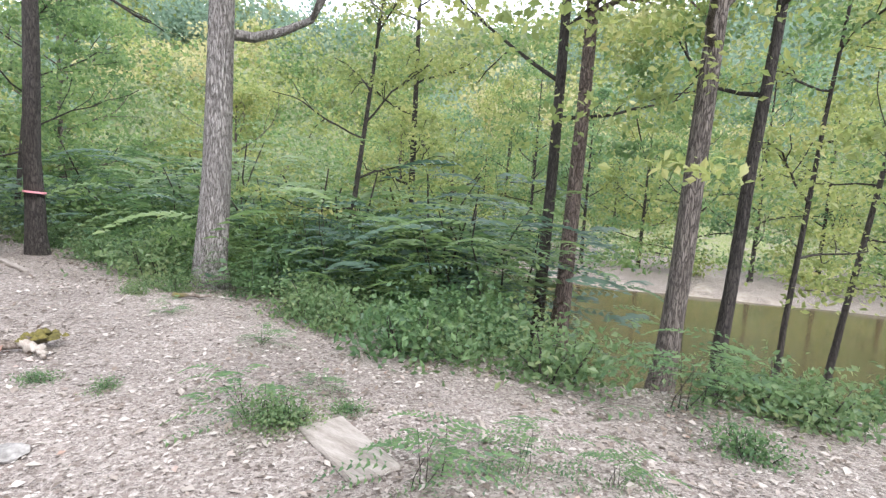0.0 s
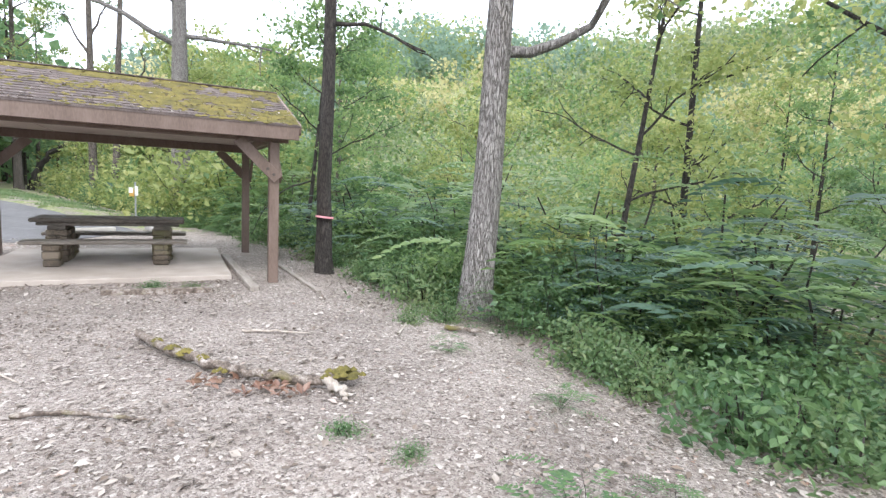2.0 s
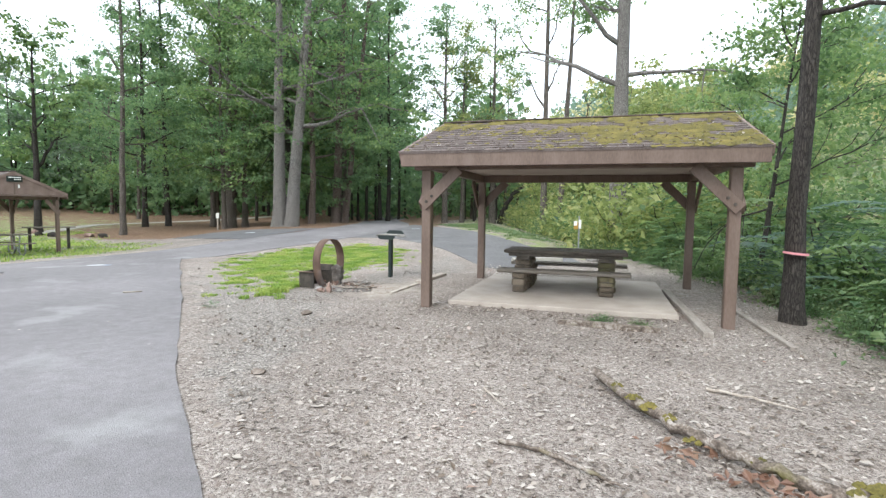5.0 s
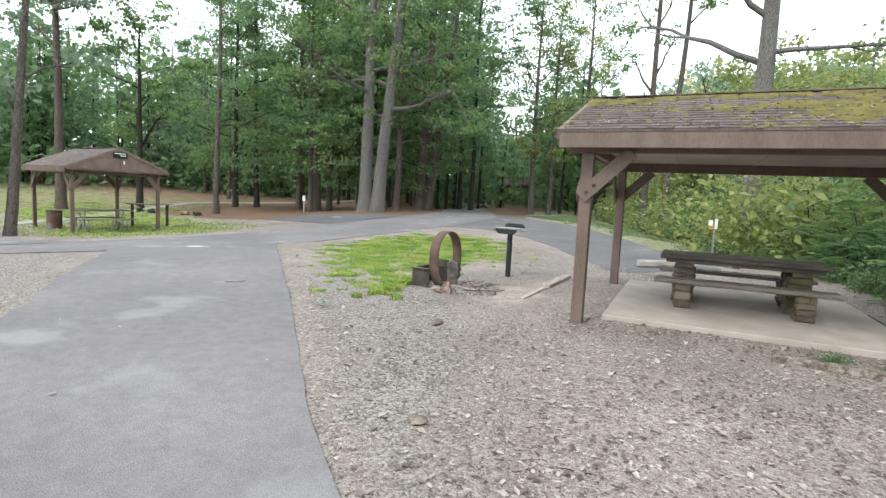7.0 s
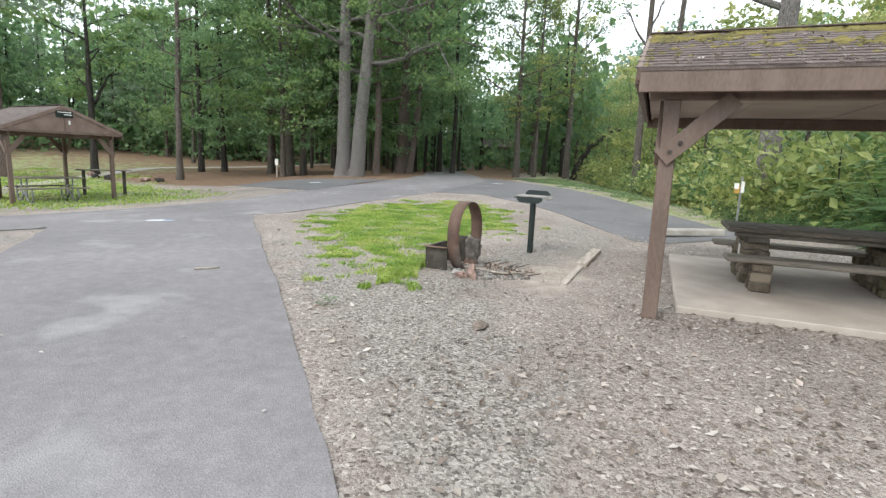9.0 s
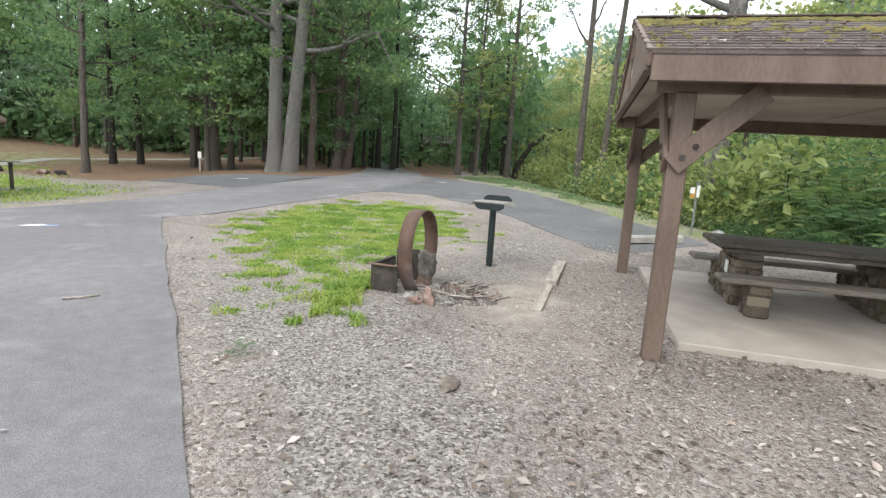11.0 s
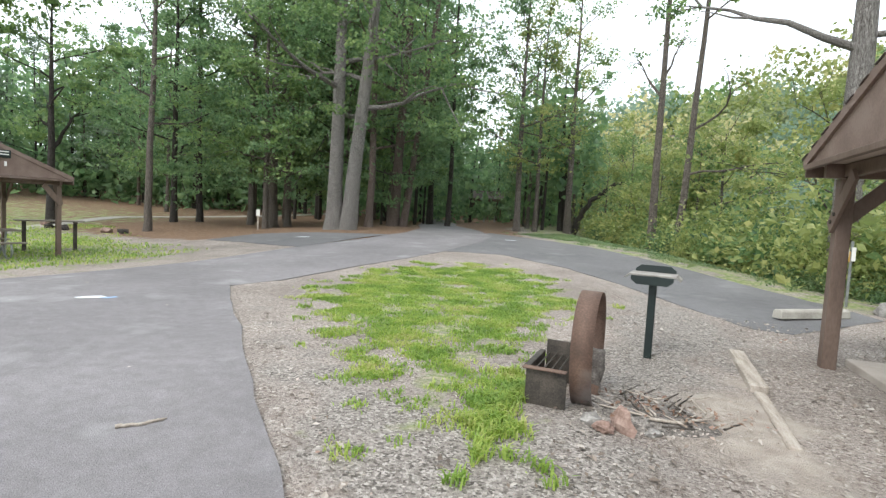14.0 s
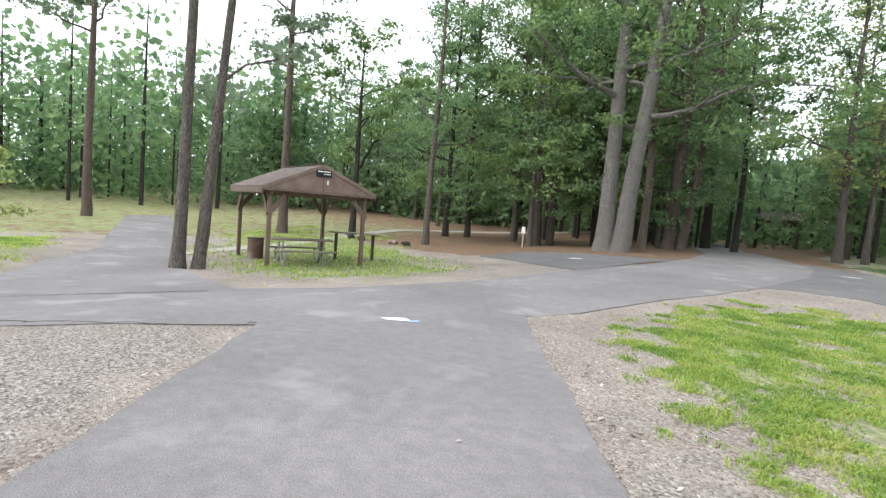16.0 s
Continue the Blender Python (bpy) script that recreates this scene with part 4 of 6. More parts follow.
def picnic_table():
    root = thing("picnic_table", pose(-1.52, 10.2, SLAB_TOP), "heavy dark plank picnic table on sandstone piers, with two benches", "picnic table")
    # one thick worn slab for the top and for each bench
    part("tabletop", worn_slab(-1.06, 1.06, -0.44, 0.44, 0.635, 0.70, 7), TABLE_WOOD, root, "dark weathered slab top")
    part("apron", box(-0.98, 0.98, -0.40, -0.355, 0.585, 0.633, 0.006), TABLE_WOOD, root)
    part("apron", box(-0.98, 0.98, 0.355, 0.40, 0.585, 0.633, 0.006), TABLE_WOOD, root)
    for s in (-1, 1):
        stone_pier(root, s * 0.72 - 0.14, s * 0.72 + 0.14, -0.36, 0.36, 0, 0.52, 11 + s)
        part("cross_bearer", box(s * 0.72 - 0.12, s * 0.72 + 0.12, -0.40, 0.40, 0.521, 0.583, 0.008), TABLE_WOOD, root)
        for q in (-1, 1):
            stone_pier(root, s * 0.72 - 0.11, s * 0.72 + 0.11, q * 0.72 - 0.13, q * 0.72 + 0.13, 0, 0.335, 30 + s * 3 + q, "bench_pier")
    for q in (-1, 1):
        part("bench_slab", worn_slab(-1.10, 1.10, q * 0.72 - 0.16, q * 0.72 + 0.16, 0.337, 0.395, 9 + q), BENCH_WOOD, root, "grey weathered bench slab")
    part("plate", box(-0.87, -0.862, -0.12, 0.0, 0.32, 0.46, 0.001), WHITE, root, "small worn white plate")


picnic_table()


def plank(name, a, b, w, h, mat, label, category="timber"):
    """A squared timber lying between two points of the ground."""
    za, zb = at_ground(a[0], a[1]), at_ground(b[0], b[1])
    mid = Vector(((a[0] + b[0]) / 2, (a[1] + b[1]) / 2, 0))
    bm = beam((a[0], a[1], za + h * 0.3), (b[0], b[1], zb + h * 0.3), w, h, 0.008)
    bmesh.ops.subdivide_edges(bm, edges=[e for e in bm.edges if e.calc_length() > 0.5], cuts=7)
    rng = random.Random(len(label))
    for v in bm.verts:
        v.co += Vector((rng.uniform(-1, 1), rng.uniform(-1, 1), rng.uniform(-1, 1))) * 0.0035
    return tagged(part(name, bm, mat), label, category)


plank("edging_timber", (-4.27, 11.55), (-4.33, 10.1), 0.15, 0.075, OLD_WOOD, "pale split timber edging half buried in bare soil")
plank("edging_timber", (-4.335, 10.05), (-4.38, 8.8), 0.09, 0.03, OLD_WOOD, "weathered timber strip sunk flush in the dirt")
plank("edging_timber", (0.24, 10.7), (0.36, 7.2), 0.12, 0.09, GREY_BOARD, "pale split timber lying along the concrete slab")
plank("edging_timber", (1.08, 9.9), (1.2, 7.1), 0.07, 0.05, GREY_BOARD, "low grey kerb beside the shelter", "kerb")
plank("edging_timber", (-1.4, 7.42), (-0.15, 7.3), 0.12, 0.08, LOG_BARK, "mossy low timber edging before the concrete slab")
plank("board", (1.27, 1.08), (1.12, 0.44), 0.28, 0.03, GREY_BOARD, "worn grey board pressed into the littered ground", "board")


def parking_block():
    m = pose(-2.6, 14.85, at_ground(-2.6, 14.85, 0.02), 0, 0, 36)
    bm = bmesh.new()
    prof = [(-0.09, 0), (0.09, 0), (0.075, 0.11), (0.045, 0.145), (-0.045, 0.145), (-0.075, 0.11)]
    a = [bm.verts.new((-0.75, y, z)) for y, z in prof]
    b = [bm.verts.new((0.75, y, z)) for y, z in prof]
    for i in range(6):
        bm.faces.new((a[i], a[(i + 1) % 6], b[(i + 1) % 6], b[i]))
    bm.faces.new(a[::-1])
    bm.faces.new(b)
    bmesh.ops.bevel(bm, geom=list(bm.edges), offset=0.008, segments=1, affect="EDGES")
    ob = part("parking_block", bm, CONCRETE_GREY)
    ob.matrix_world = m
    tagged(ob, "weathered concrete parking block at the spur's end", "parking block")


parking_block()


def fire_ring():
    """An upturned steel fire ring: a broad hoop standing on edge, with the grate box hung on it."""
    root = thing("fire_ring", pose(-5.78, 9.15, at_ground(-5.8, 9.15), 0, 0, -4), "rusty steel fire ring standing on edge with a hung grate box", "fire ring")
    n, R, w, th = 48, 0.44, 0.165, 0.006
    a0 = -0.5 * math.pi
    ring, faces = [], []
    for i in range(n):
        t = a0 + 2 * math.pi * i / n
        for r in (R, R - th):
            for x in (-w / 2, w / 2):
                wob = 0.012 * math.sin(3 * t)
                ring.append((x, (r + wob) * math.cos(t) * 0.9, 0.44 + (r + wob) * math.sin(t) * 1.06))
    for i in range(n):
        p, q = 4 * i, 4 * ((i + 1) % n)
        faces += [(p, p + 1, q + 1, q), (p + 3, p + 2, q + 2, q + 3), (p + 2, p, q, q + 2), (p + 1, p + 3, q + 3, q + 1)]
    part("hoop", mesh_np("hoop", ring, faces, RUST, True), None, root, "rust-brown steel hoop with a flaked grey patch")
    # grate box at the side
    bx = part("grate_box", box(-0.42, -0.10, -0.34, -0.325, -0.05, 0.29, 0.003), STEEL_DARK, root, "dark sooty steel box")
    part("side_plate", box(-0.42, -0.408, -0.32, 0.30, -0.05, 0.27, 0.003), STEEL_DARK, bx)
    part("side_plate", box(-0.40, -0.10, 0.305, 0.318, -0.05, 0.38, 0.003), STEEL_DARK, bx)
    part("flange", box(-0.44, -0.10, -0.40, -0.325, 0.291, 0.301, 0.003), RUST, bx)
    part("flange", box(-0.46, -0.407, -0.32, 0.30, 0.271, 0.281, 0.003), STEEL_DARK, bx)
    crust = box(-0.08, 0.09, 0.20, 0.37, -0.05, 0.36, 0.02)
    bmesh.ops.subdivide_edges(crust, edges=[e for e in crust.edges if e.calc_length() > 0.1], cuts=4, use_grid_fill=True)
    for v in crust.verts:
        v.co += noise.noise_vector(v.co * 11) * 0.06
    part("crust", crust, CRUST, root, "ash-crusted lump inside the hoop", True)
    for k in range(4):
        part("grate_bar", disc((-0.37 + 0.06 * k, 0.0, 0.255), (0, 1, 0), 0.007, 0.62, 8), STEEL_DARK, bx)


fire_ring()


def rock(name, x, y, s, mat, label, seed, flat=0.6, lift=0.0, tilt=0):
    rng = random.Random(seed)
    bm = bmesh.new()
    bmesh.ops.create_icosphere(bm, subdivisions=2, radius=1.0)
    o = Vector((rng.uniform(0, 50),) * 3)
    for v in bm.verts:
        c = v.co.copy()
        k = 0.75 + 0.45 * noise.noise(c * 1.3 + o)
        v.co = Vector((c.x * s[0] * k, c.y * s[1] * k, c.z * s[2] * k))
    ob = part(name, bm, mat)
    ob.matrix_world = pose(x, y, at_ground(x, y) + s[2] * 0.35 + lift, tilt, 0, rng.uniform(0, 360))
    tagged(ob, label, "rock")


rock("rock", -5.48, 8.62, (0.17, 0.06, 0.15), ROCK, "flat red-brown rock leaning by the ash heap", 1)
rock("rock", -5.70, 8.66, (0.11, 0.09, 0.07), ROCK_GREY, "small grey rock at the ash heap", 2)
rock("rock", -5.60, 8.55, (0.10, 0.08, 0.06), ROCK, "small brown rock at the ash heap", 3)
rock("rock", -5.28, 8.62, (0.08, 0.06, 0.04), ROCK_GREY, "small grey rock at the ash heap", 4)
rock("rock", -4.77, 6.76, (0.14, 0.09, 0.05), ROCK_BROWN, "brown rock lying in the gravel", 5)
rock("rock", -3.75, 4.35, (0.09, 0.08, 0.04), ROCK_BROWN, "brown rock lying in the gravel", 15)
rock("rock", -1.2, 15.9, (0.30, 0.22, 0.22), ROCK_GREY, "grey boulder beside the parking spur", 6)
rock("rock", -0.03, 1.82, (0.10, 0.13, 0.06), ROCK_GREY, "grey stone in the leaf litter", 7)


def ash_heap():
    rng = np.random.default_rng(8)
    V, F = [], []
    n, m = 20, 6
    for i in range(m):
        r = (i + 0.01) / (m - 1)
        for j in range(n):
            t = 2 * math.pi * j / n
            e = r * (1 + 0.18 * noise.noise(Vector((math.cos(t), math.sin(t), 4))))
            V.append((-5.22 + 0.5 * e * math.cos(t), 8.98 + 0.4 * e * math.sin(t), at_ground(-5.4, 9) - 0.035 + 0.10 * (1 - r * r) + 0.03 * noise.noise(Vector((r * 3, t, 1)))))
    for i in range(m - 1):
        for j in range(n):
            F.append((i * n + j, i * n + (j + 1) % n, (i + 1) * n + (j + 1) % n, (i + 1) * n + j))
    ob = new("ash_heap", mesh_np("ash_heap", V, F, ASH, True))
    tagged(ob, "grey ash and charcoal heap strewn with dead leaves", "ash heap", kind="stuff")
    c = np.stack([-5.22 + 0.25 * rng.standard_normal(100), 8.95 + 0.16 * rng.standard_normal(100), np.full(100, at_ground(-5.4, 9) + 0.07) + 0.04 * rng.random(100)], -1)
    tagged(new("leaf_pile", mesh_np("leaf_pile", *leaf_quads(c, 0.048, rng, 1, 0.55), RED_LEAF)), "red-brown oak leaves caught on the ash heap", "dead leaves", kind="stuff")
    c = np.stack([-5.2 + 0.36 * rng.standard_normal(420), 8.97 + 0.26 * rng.standard_normal(420), np.full(420, at_ground(-5.4, 9) + 0.012) + 0.02 * rng.random(420)], -1)
    tagged(new("leaf_scatter", mesh_np("leaf_scatter", *leaf_quads(c, 0.02 + 0.03 * rng.random(420), rng, 1.4, 0.55), DEAD_LEAF)), "dry leaves and bark scraps round the ash heap", "dead leaves", kind="stuff")
    for k in range(30):
        a, r = rng.random() * 6.28, 0.12 + 0.42 * rng.random()
        x, y = -5.22 + r * math.cos(a), 8.98 + r * 0.7 * math.sin(a)
        d = 0.12 + 0.22 * rng.random()
        b = rng.random() * 3.14
        z = at_ground(x, y) + 0.06
        branch_object("charred_stick", [(x, y, z), (x + d * math.cos(b), y + d * math.sin(b), z + 0.02)], 0.009, 0.005, (STEEL_DARK, OLD_WOOD)[k % 2], "half-burnt stick on the ash heap", "stick", 6, k)
    branch_object("bent_stick", [(-5.3, 8.75, 0.07), (-5.1, 8.8, 0.06), (-4.9, 8.98, 0.05), (-4.8, 9.2, 0.04)], 0.012, 0.008, OLD_WOOD, "pale bent stick by the ash heap", "stick", 7, 3)


ash_heap()


def pedestal_grill():
    root = thing("pedestal_grill", pose(-5.25, 10.85, at_ground(-5.25, 10.85), 0, 0, -8) @ Matrix.Diagonal((0.7, 0.7, 1, 1)), "dark green pedestal grill with an ash-grey tray", "grill")
    part("post", box(-0.055, 0.055, -0.055, 0.055, -0.1, 0.90, 0.008), GREEN_PAINT, root)
    part("bracket", box(-0.10, 0.10, -0.16, 0.16, 0.88, 0.905, 0.006), GREEN_PAINT, root)
    part("tray", box(-0.34, 0.34, -0.26, 0.26, 0.906, 0.925, 0.004), TRAY, root, "ash-grey steel tray")
    for y, prof in ((-0.262, [(-0.22, 0.815), (0.22, 0.815), (0.30, 0.86), (0.30, 0.904), (-0.30, 0.904), (-0.30, 0.86)]), (0.262, [(-0.30, 0.90), (0.30, 0.90), (0.30, 0.955), (0.22, 1.0), (-0.22, 1.0), (-0.30, 0.955)])):
        bm = bmesh.new()
        lo = [bm.verts.new((a, y - 0.006, b)) for a, b in prof]
        hi = [bm.verts.new((a, y + 0.006, b)) for a, b in prof]
        bm.faces.new(lo)
        bm.faces.new(hi[::-1])
        for i in range(6):
            bm.faces.new((lo[i], lo[(i + 1) % 6], hi[(i + 1) % 6], hi[i]))
        part("side_plate", bm, GREEN_PAINT, root)
    for q in (-1, 1):
        part("end_lip", beam((q * 0.335, 0, 0.915), (q * 0.40, 0, 0.875), 0.5, 0.012, 0.004), TRAY, root)


pedestal_grill()


def trail_sign():
    root = thing("trail_sign", pose(-1.6, 16.5, at_ground(-1.6, 16.5), 0, 0, 10), "small yellow and white marker on a thin metal post", "sign")
    part("post", box(-0.022, 0.022, -0.015, 0.015, -0.1, 1.25, 0.004), GREY_METAL, root)
    part("panel", box(-0.15, -0.03, -0.03, -0.018, 0.86, 1.06, 0.004), YELLOW, root, "yellow-orange panel")
    part("panel", box(-0.16, -0.06, -0.04, -0.032, 0.96, 1.10, 0.003), WHITE, root, "white panel")
    part("cap", box(-0.01, 0.06, -0.03, -0.018, 0.88, 1.14, 0.004), WHITE, root)


trail_sign()


# ---------------------------------------------------------------- fallen branches
log = thing("mossy_log", pose(0, 0, 0), "long mossy fallen branch lying on the leaf litter", "log")
branch_object("stem", [(-0.88, 5.2, 0.07), (-0.60, 4.54, 0.07), (-0.23, 4.05, 0.055), (0.06, 3.74, 0.05), (0.36, 3.54, 0.05), (0.60, 3.54, 0.07)], 0.038, 0.032, LOG_BARK, "", "", 10, 2, 0.16, log)
branch_object("broken_end", [(0.40, 3.54, 0.06), (0.45, 3.32, 0.05), (0.47, 3.2, 0.035)], 0.04, 0.015, OLD_WOOD, "", "", 8, 4, 0.2, log)


def log_moss():
    rng = np.random.default_rng(4)
    V, F, k = [], [], 0
    spine = [(0.54, 3.54, 0.09, 0.10), (0.44, 3.54, 0.09, 0.08), (0.62, 3.55, 0.08, 0.08), (-0.60, 4.54, 0.09, 0.07), (-0.50, 4.40, 0.09, 0.07), (-0.40, 4.27, 0.08, 0.06), (0.04, 3.77, 0.07, 0.05), (-0.72, 4.82, 0.09, 0.05), (-0.28, 4.0, 0.05, 0.05)]
    for x, y, z, r in spine:
        for _ in range(11):
            d = rng.standard_normal(3)
            d /= np.linalg.norm(d)
            d[2] = abs(d[2]) * 0.5
            c = np.array([x, y, z]) + d * r * 0.8
            a = np.linspace(0, 2 * np.pi, 6, endpoint=False)
            q = r * 0.4
            V.append(np.concatenate([np.stack([c[0] + q * np.cos(a), c[1] + q * np.sin(a), np.full(6, c[2] - q * 0.4)], -1), [[c[0], c[1], c[2] + q * 0.5]]]))
            F.append(np.stack([k + np.arange(6), k + (np.arange(6) + 1) % 6, np.full(6, k + 6)], -1))
            k += 7
    tagged(part("moss", mesh_np("moss", np.concatenate(V), np.concatenate(F), MOSS, True), None, log, "yellow-green moss cushions"), kind="stuff")


log_moss()
for i, (x, y, s) in enumerate(((-0.33, 4.0, 0.16), (-0.06, 3.72, 0.12), (0.14, 3.55, 0.1))):
    rng = np.random.default_rng(20 + i)
    c = np.stack([x + s * 0.7 * rng.standard_normal(26), y - 0.1 + s * 0.4 * rng.standard_normal(26), at_ground(x, y) + 0.02 + 0.04 * rng.random(26)], -1)
    tagged(new("leaf_pile", mesh_np("leaf_pile", *leaf_quads(c, 0.075, rng, 1, 0.55), RED_LEAF)), "small heap of red-brown leaves beside the mossy log", "dead leaves", kind="stuff")
branch_object("fallen_stick", [(-1.44, 3.68, 0.02), (-1.13, 3.6, 0.03), (-0.9, 3.46, 0.025), (-0.71, 3.34, 0.02)], 0.018, 0.010, LOG_BARK, "grey lichen-spotted stick on the leaf litter", "stick", 7, 5)
branch_object("fallen_stick", [(0.0, 5.2, 0.02), (0.3, 5.05, 0.03), (0.6, 4.9, 0.02)], 0.015, 0.008, OLD_WOOD, "thin pale stick on the leaf litter", "stick", 7, 6)
branch_object("fallen_stick", [(1.44, 4.7, 0.0), (1.64, 4.98, 0.02)], 0.014, 0.008, OLD_WOOD, "short pale stick on the leaf litter", "stick", 7, 7)
branch_object("fallen_stick", [(1.75, 0.25, 0.02), (1.9, 0.37, 0.03), (2.0, 0.5, 0.02)], 0.02, 0.012, OLD_WOOD, "short pale forked stick on the ground", "stick", 7, 8)
branch_object("fallen_stick", [(-1.75, 4.6, 0.02), (-1.5, 4.2, 0.03)], 0.010, 0.006, OLD_WOOD, "thin pale twig on the leaf litter", "stick", 7, 9)
branch_object("fallen_stick", [(2.1, 4.95, -0.04), (2.45, 4.7, -0.06)], 0.03, 0.02, LOG_BARK, "short mossy stick near the pale oak", "stick", 7, 10)
branch_object("fallen_stick", [(-8.46, 7.1, 0.026), (-8.36, 7.2, 0.026), (-8.3, 7.34, 0.026)], 0.014, 0.01, OLD_WOOD, "pale curved twig on the asphalt", "stick", 7, 11)


# ---------------------------------------------------------------- trees
def limb_path(start, direction, length, rng, n=5, sag=0.12, lift=0.25):
    d = np.array(direction, float)
    d /= np.linalg.norm(d)
    pts, p = [np.array(start, float)], np.array(start, float)
    for i in range(n - 1):
        d = d + rng.standard_normal(3) * sag + np.array([0, 0, lift / n])
        d /= np.linalg.norm(d)
        p = p + d * length / (n - 1)
        pts.append(p.copy())
    return np.array(pts)


def tree(x, y, height, r, label, bark, leaves, lean=(0.0, 0.0), crown=0.35, spread=3.5, count=5000, leaf=0.16, limbs=10, seed=0, bare=(), low=0.0, bend=0.0, sides=12, droop=0.0, name="tree", flare=1.35, twin=None, z=None, clump=None):
    """A tapered, flared trunk with limbs and twigs, and a crown of single leaves in clumps at the twigs' ends."""
    rng = np.random.default_rng(seed + 100)
    base = at_ground(x, y) if z is None else z
    root = thing(name, pose(x, y, base), label, "tree")
    woods, ends = [], []
    stems = [(0.0, 0.0, lean, r, height)] + ([twin] if twin else [])
    for sx, sy, ln, rr, hh in stems:
        n = 12
        t = np.concatenate([[-0.02, 0.0, 0.025, 0.07], np.linspace(0.13, 1, n - 4)])
        hz = t * hh
        wob = np.cumsum(rng.standard_normal((n, 2)) * 0.012 * hh / 10, axis=0)
        px = sx + ln[0] * hz + wob[:, 0] + bend * np.sin(t * np.pi) * hh * 0.1
        py = sy + ln[1] * hz + wob[:, 1]
        P = np.stack([px, py, hz], -1)
        rad = rr * (1 - 0.8 * np.clip(t, 0, 1) ** 1.1)
        rad[:4] = rr * np.array([flare * 1.1, flare, 1 + (flare - 1) * 0.35, 1.02])
        woods.append(tube_np(P, rad, sides, 0.035, rng))
        az = rng.random() * 6.28
        for k in range(limbs):
            f = crown + (1 - crown) * (k + rng.random() * 0.7) / limbs
            f = min(f, 0.98)
            s = np.array([np.interp(f, t, P[:, c]) for c in range(3)])
            az += 2.4 + rng.normal() * 0.4
            el = 0.15 + 0.8 * (f - crown) / (1 - crown + 1e-6) - droop
            ln_ = spread * (0.55 + 0.5 * rng.random()) * (1.05 - 0.55 * (f - crown) / (1 - crown + 1e-6))
            L = limb_path(s, (math.cos(az), math.sin(az), el), ln_, rng, 6, 0.16, 0.35 - droop)
            r0 = max(0.02, np.interp(f, t, rad) * 0.5)
            woods.append(tube_np(L, np.linspace(r0, 0.012, 6), 6))
            ends.append(L[-1])
            for q in range(4):
                b = L[2 + q % 4]
                dd = L[-1] - L[0] + rng.standard_normal(3) * ln_ * 0.55
                T = limb_path(b, dd, ln_ * (0.3 + 0.3 * rng.random()), rng, 4, 0.2, 0.1 - droop)
                woods.append(tube_np(T, np.linspace(r0 * 0.4, 0.008, 4), 5))
                ends += [T[-1], T[-2]]
        ends.append(P[-1])
    for az_d, f, ln_, el, rr_ in bare:
        s = np.array([np.interp(f, t, P[:, c]) for c in range(3)])
        L = limb_path(s, (math.cos(radians(az_d)), math.sin(radians(az_d)), el), ln_, rng, 7, 0.22, 0.3)
        woods.append(tube_np(L, np.linspace(rr_, 0.015, 7), 7))
        for q in (3, 4, 5):
            T = limb_path(L[q], rng.standard_normal(3) + (L[-1] - L[0]) * 0.6, ln_ * 0.3, rng, 4, 0.3, 0.2)
            woods.append(tube_np(T, np.linspace(rr_ * 0.4, 0.008, 4), 5))
            ends.append(T[-1])
    part("trunk", mesh_np("trunk", *merge(woods), bark, True), None, root)
    if count:
        E = np.array(ends)
        if low:
            extra = E[rng.integers(0, len(E), int(len(E) * 0.4))].copy()
            extra[:, 2] = low + (extra[:, 2] - low) * rng.random(len(extra))
            E = np.concatenate([E, extra])
        w = 0.12 + rng.random(len(E)) ** 3 * 1.9
        clump = clump or (0.42 if leaf < 0.13 else 0.62)
        pick = rng.choice(len(E), count, p=w / w.sum())
        off = rng.standard_normal((count, 3)) * np.array([clump, clump, clump * 0.32]) * (0.35 + 0.65 * rng.random(len(E)))[pick][:, None]
        part("crown", mesh_np("crown", *leaf_quads(E[pick] + off, leaf, rng, 0.45), leaves), None, root)
    return root


# by the shelter and along the bank
tree(2.97, 5.78, 13, 0.2, "large pale grey oak with deeply furrowed bark", BARK_PALE, LEAF_OAK, (0.03, -0.015), 0.7, 4.0, 3600, 0.11, 9, 1, bare=((-25, 0.265, 2.6, 0.12, 0.085),), sides=24)
tree(1.74, 9.05, 12, 0.135, "slim dark-barked tree behind the shelter", BARK_DARK, LEAF_OAK, (0.012, 0.01), 0.42, 2.4, 1700, 0.12, 8, 2, bare=((-10, 0.36, 1.8, 0.3, 0.04),), sides=14)
tape = part("flagging_tape", disc((1.752, 9.06, at_ground(1.74, 9.05) + 1.0), (0.1, 0, 1), 0.16, 0.03, 14), PINK)
tagged(tape, "pink flagging tape tied round a dark trunk", "tape")
tree(-0.5, 20.6, 17, 0.33, "tall pale grey oak with long bare crooked limbs", BARK_PALE, LEAF_OAK, (0.01, 0), 0.5, 4.5, 4200, 0.17, 9, 3, bare=((190, 0.36, 5.5, 0.35, 0.11), (200, 0.44, 4.5, 0.6, 0.1), (-10, 0.38, 4.0, 0.05, 0.09)), sides=16)
tree(6.62, 2.2, 15, 0.12, "slender reddish-brown tree on the river bank", BARK_RED, LEAF_GUM, (0.02, 0.0), 0.30, 2.6, 7000, 0.10, 13, 4, low=2.2, z=-1.0)
tree(6.55, 2.5, 13, 0.10, "slim dark tree beside the reddish trunk", BARK_DARK, LEAF_OAK, (0.01, 0.01), 0.30, 2.4, 5200, 0.10, 12, 5, low=2.0)
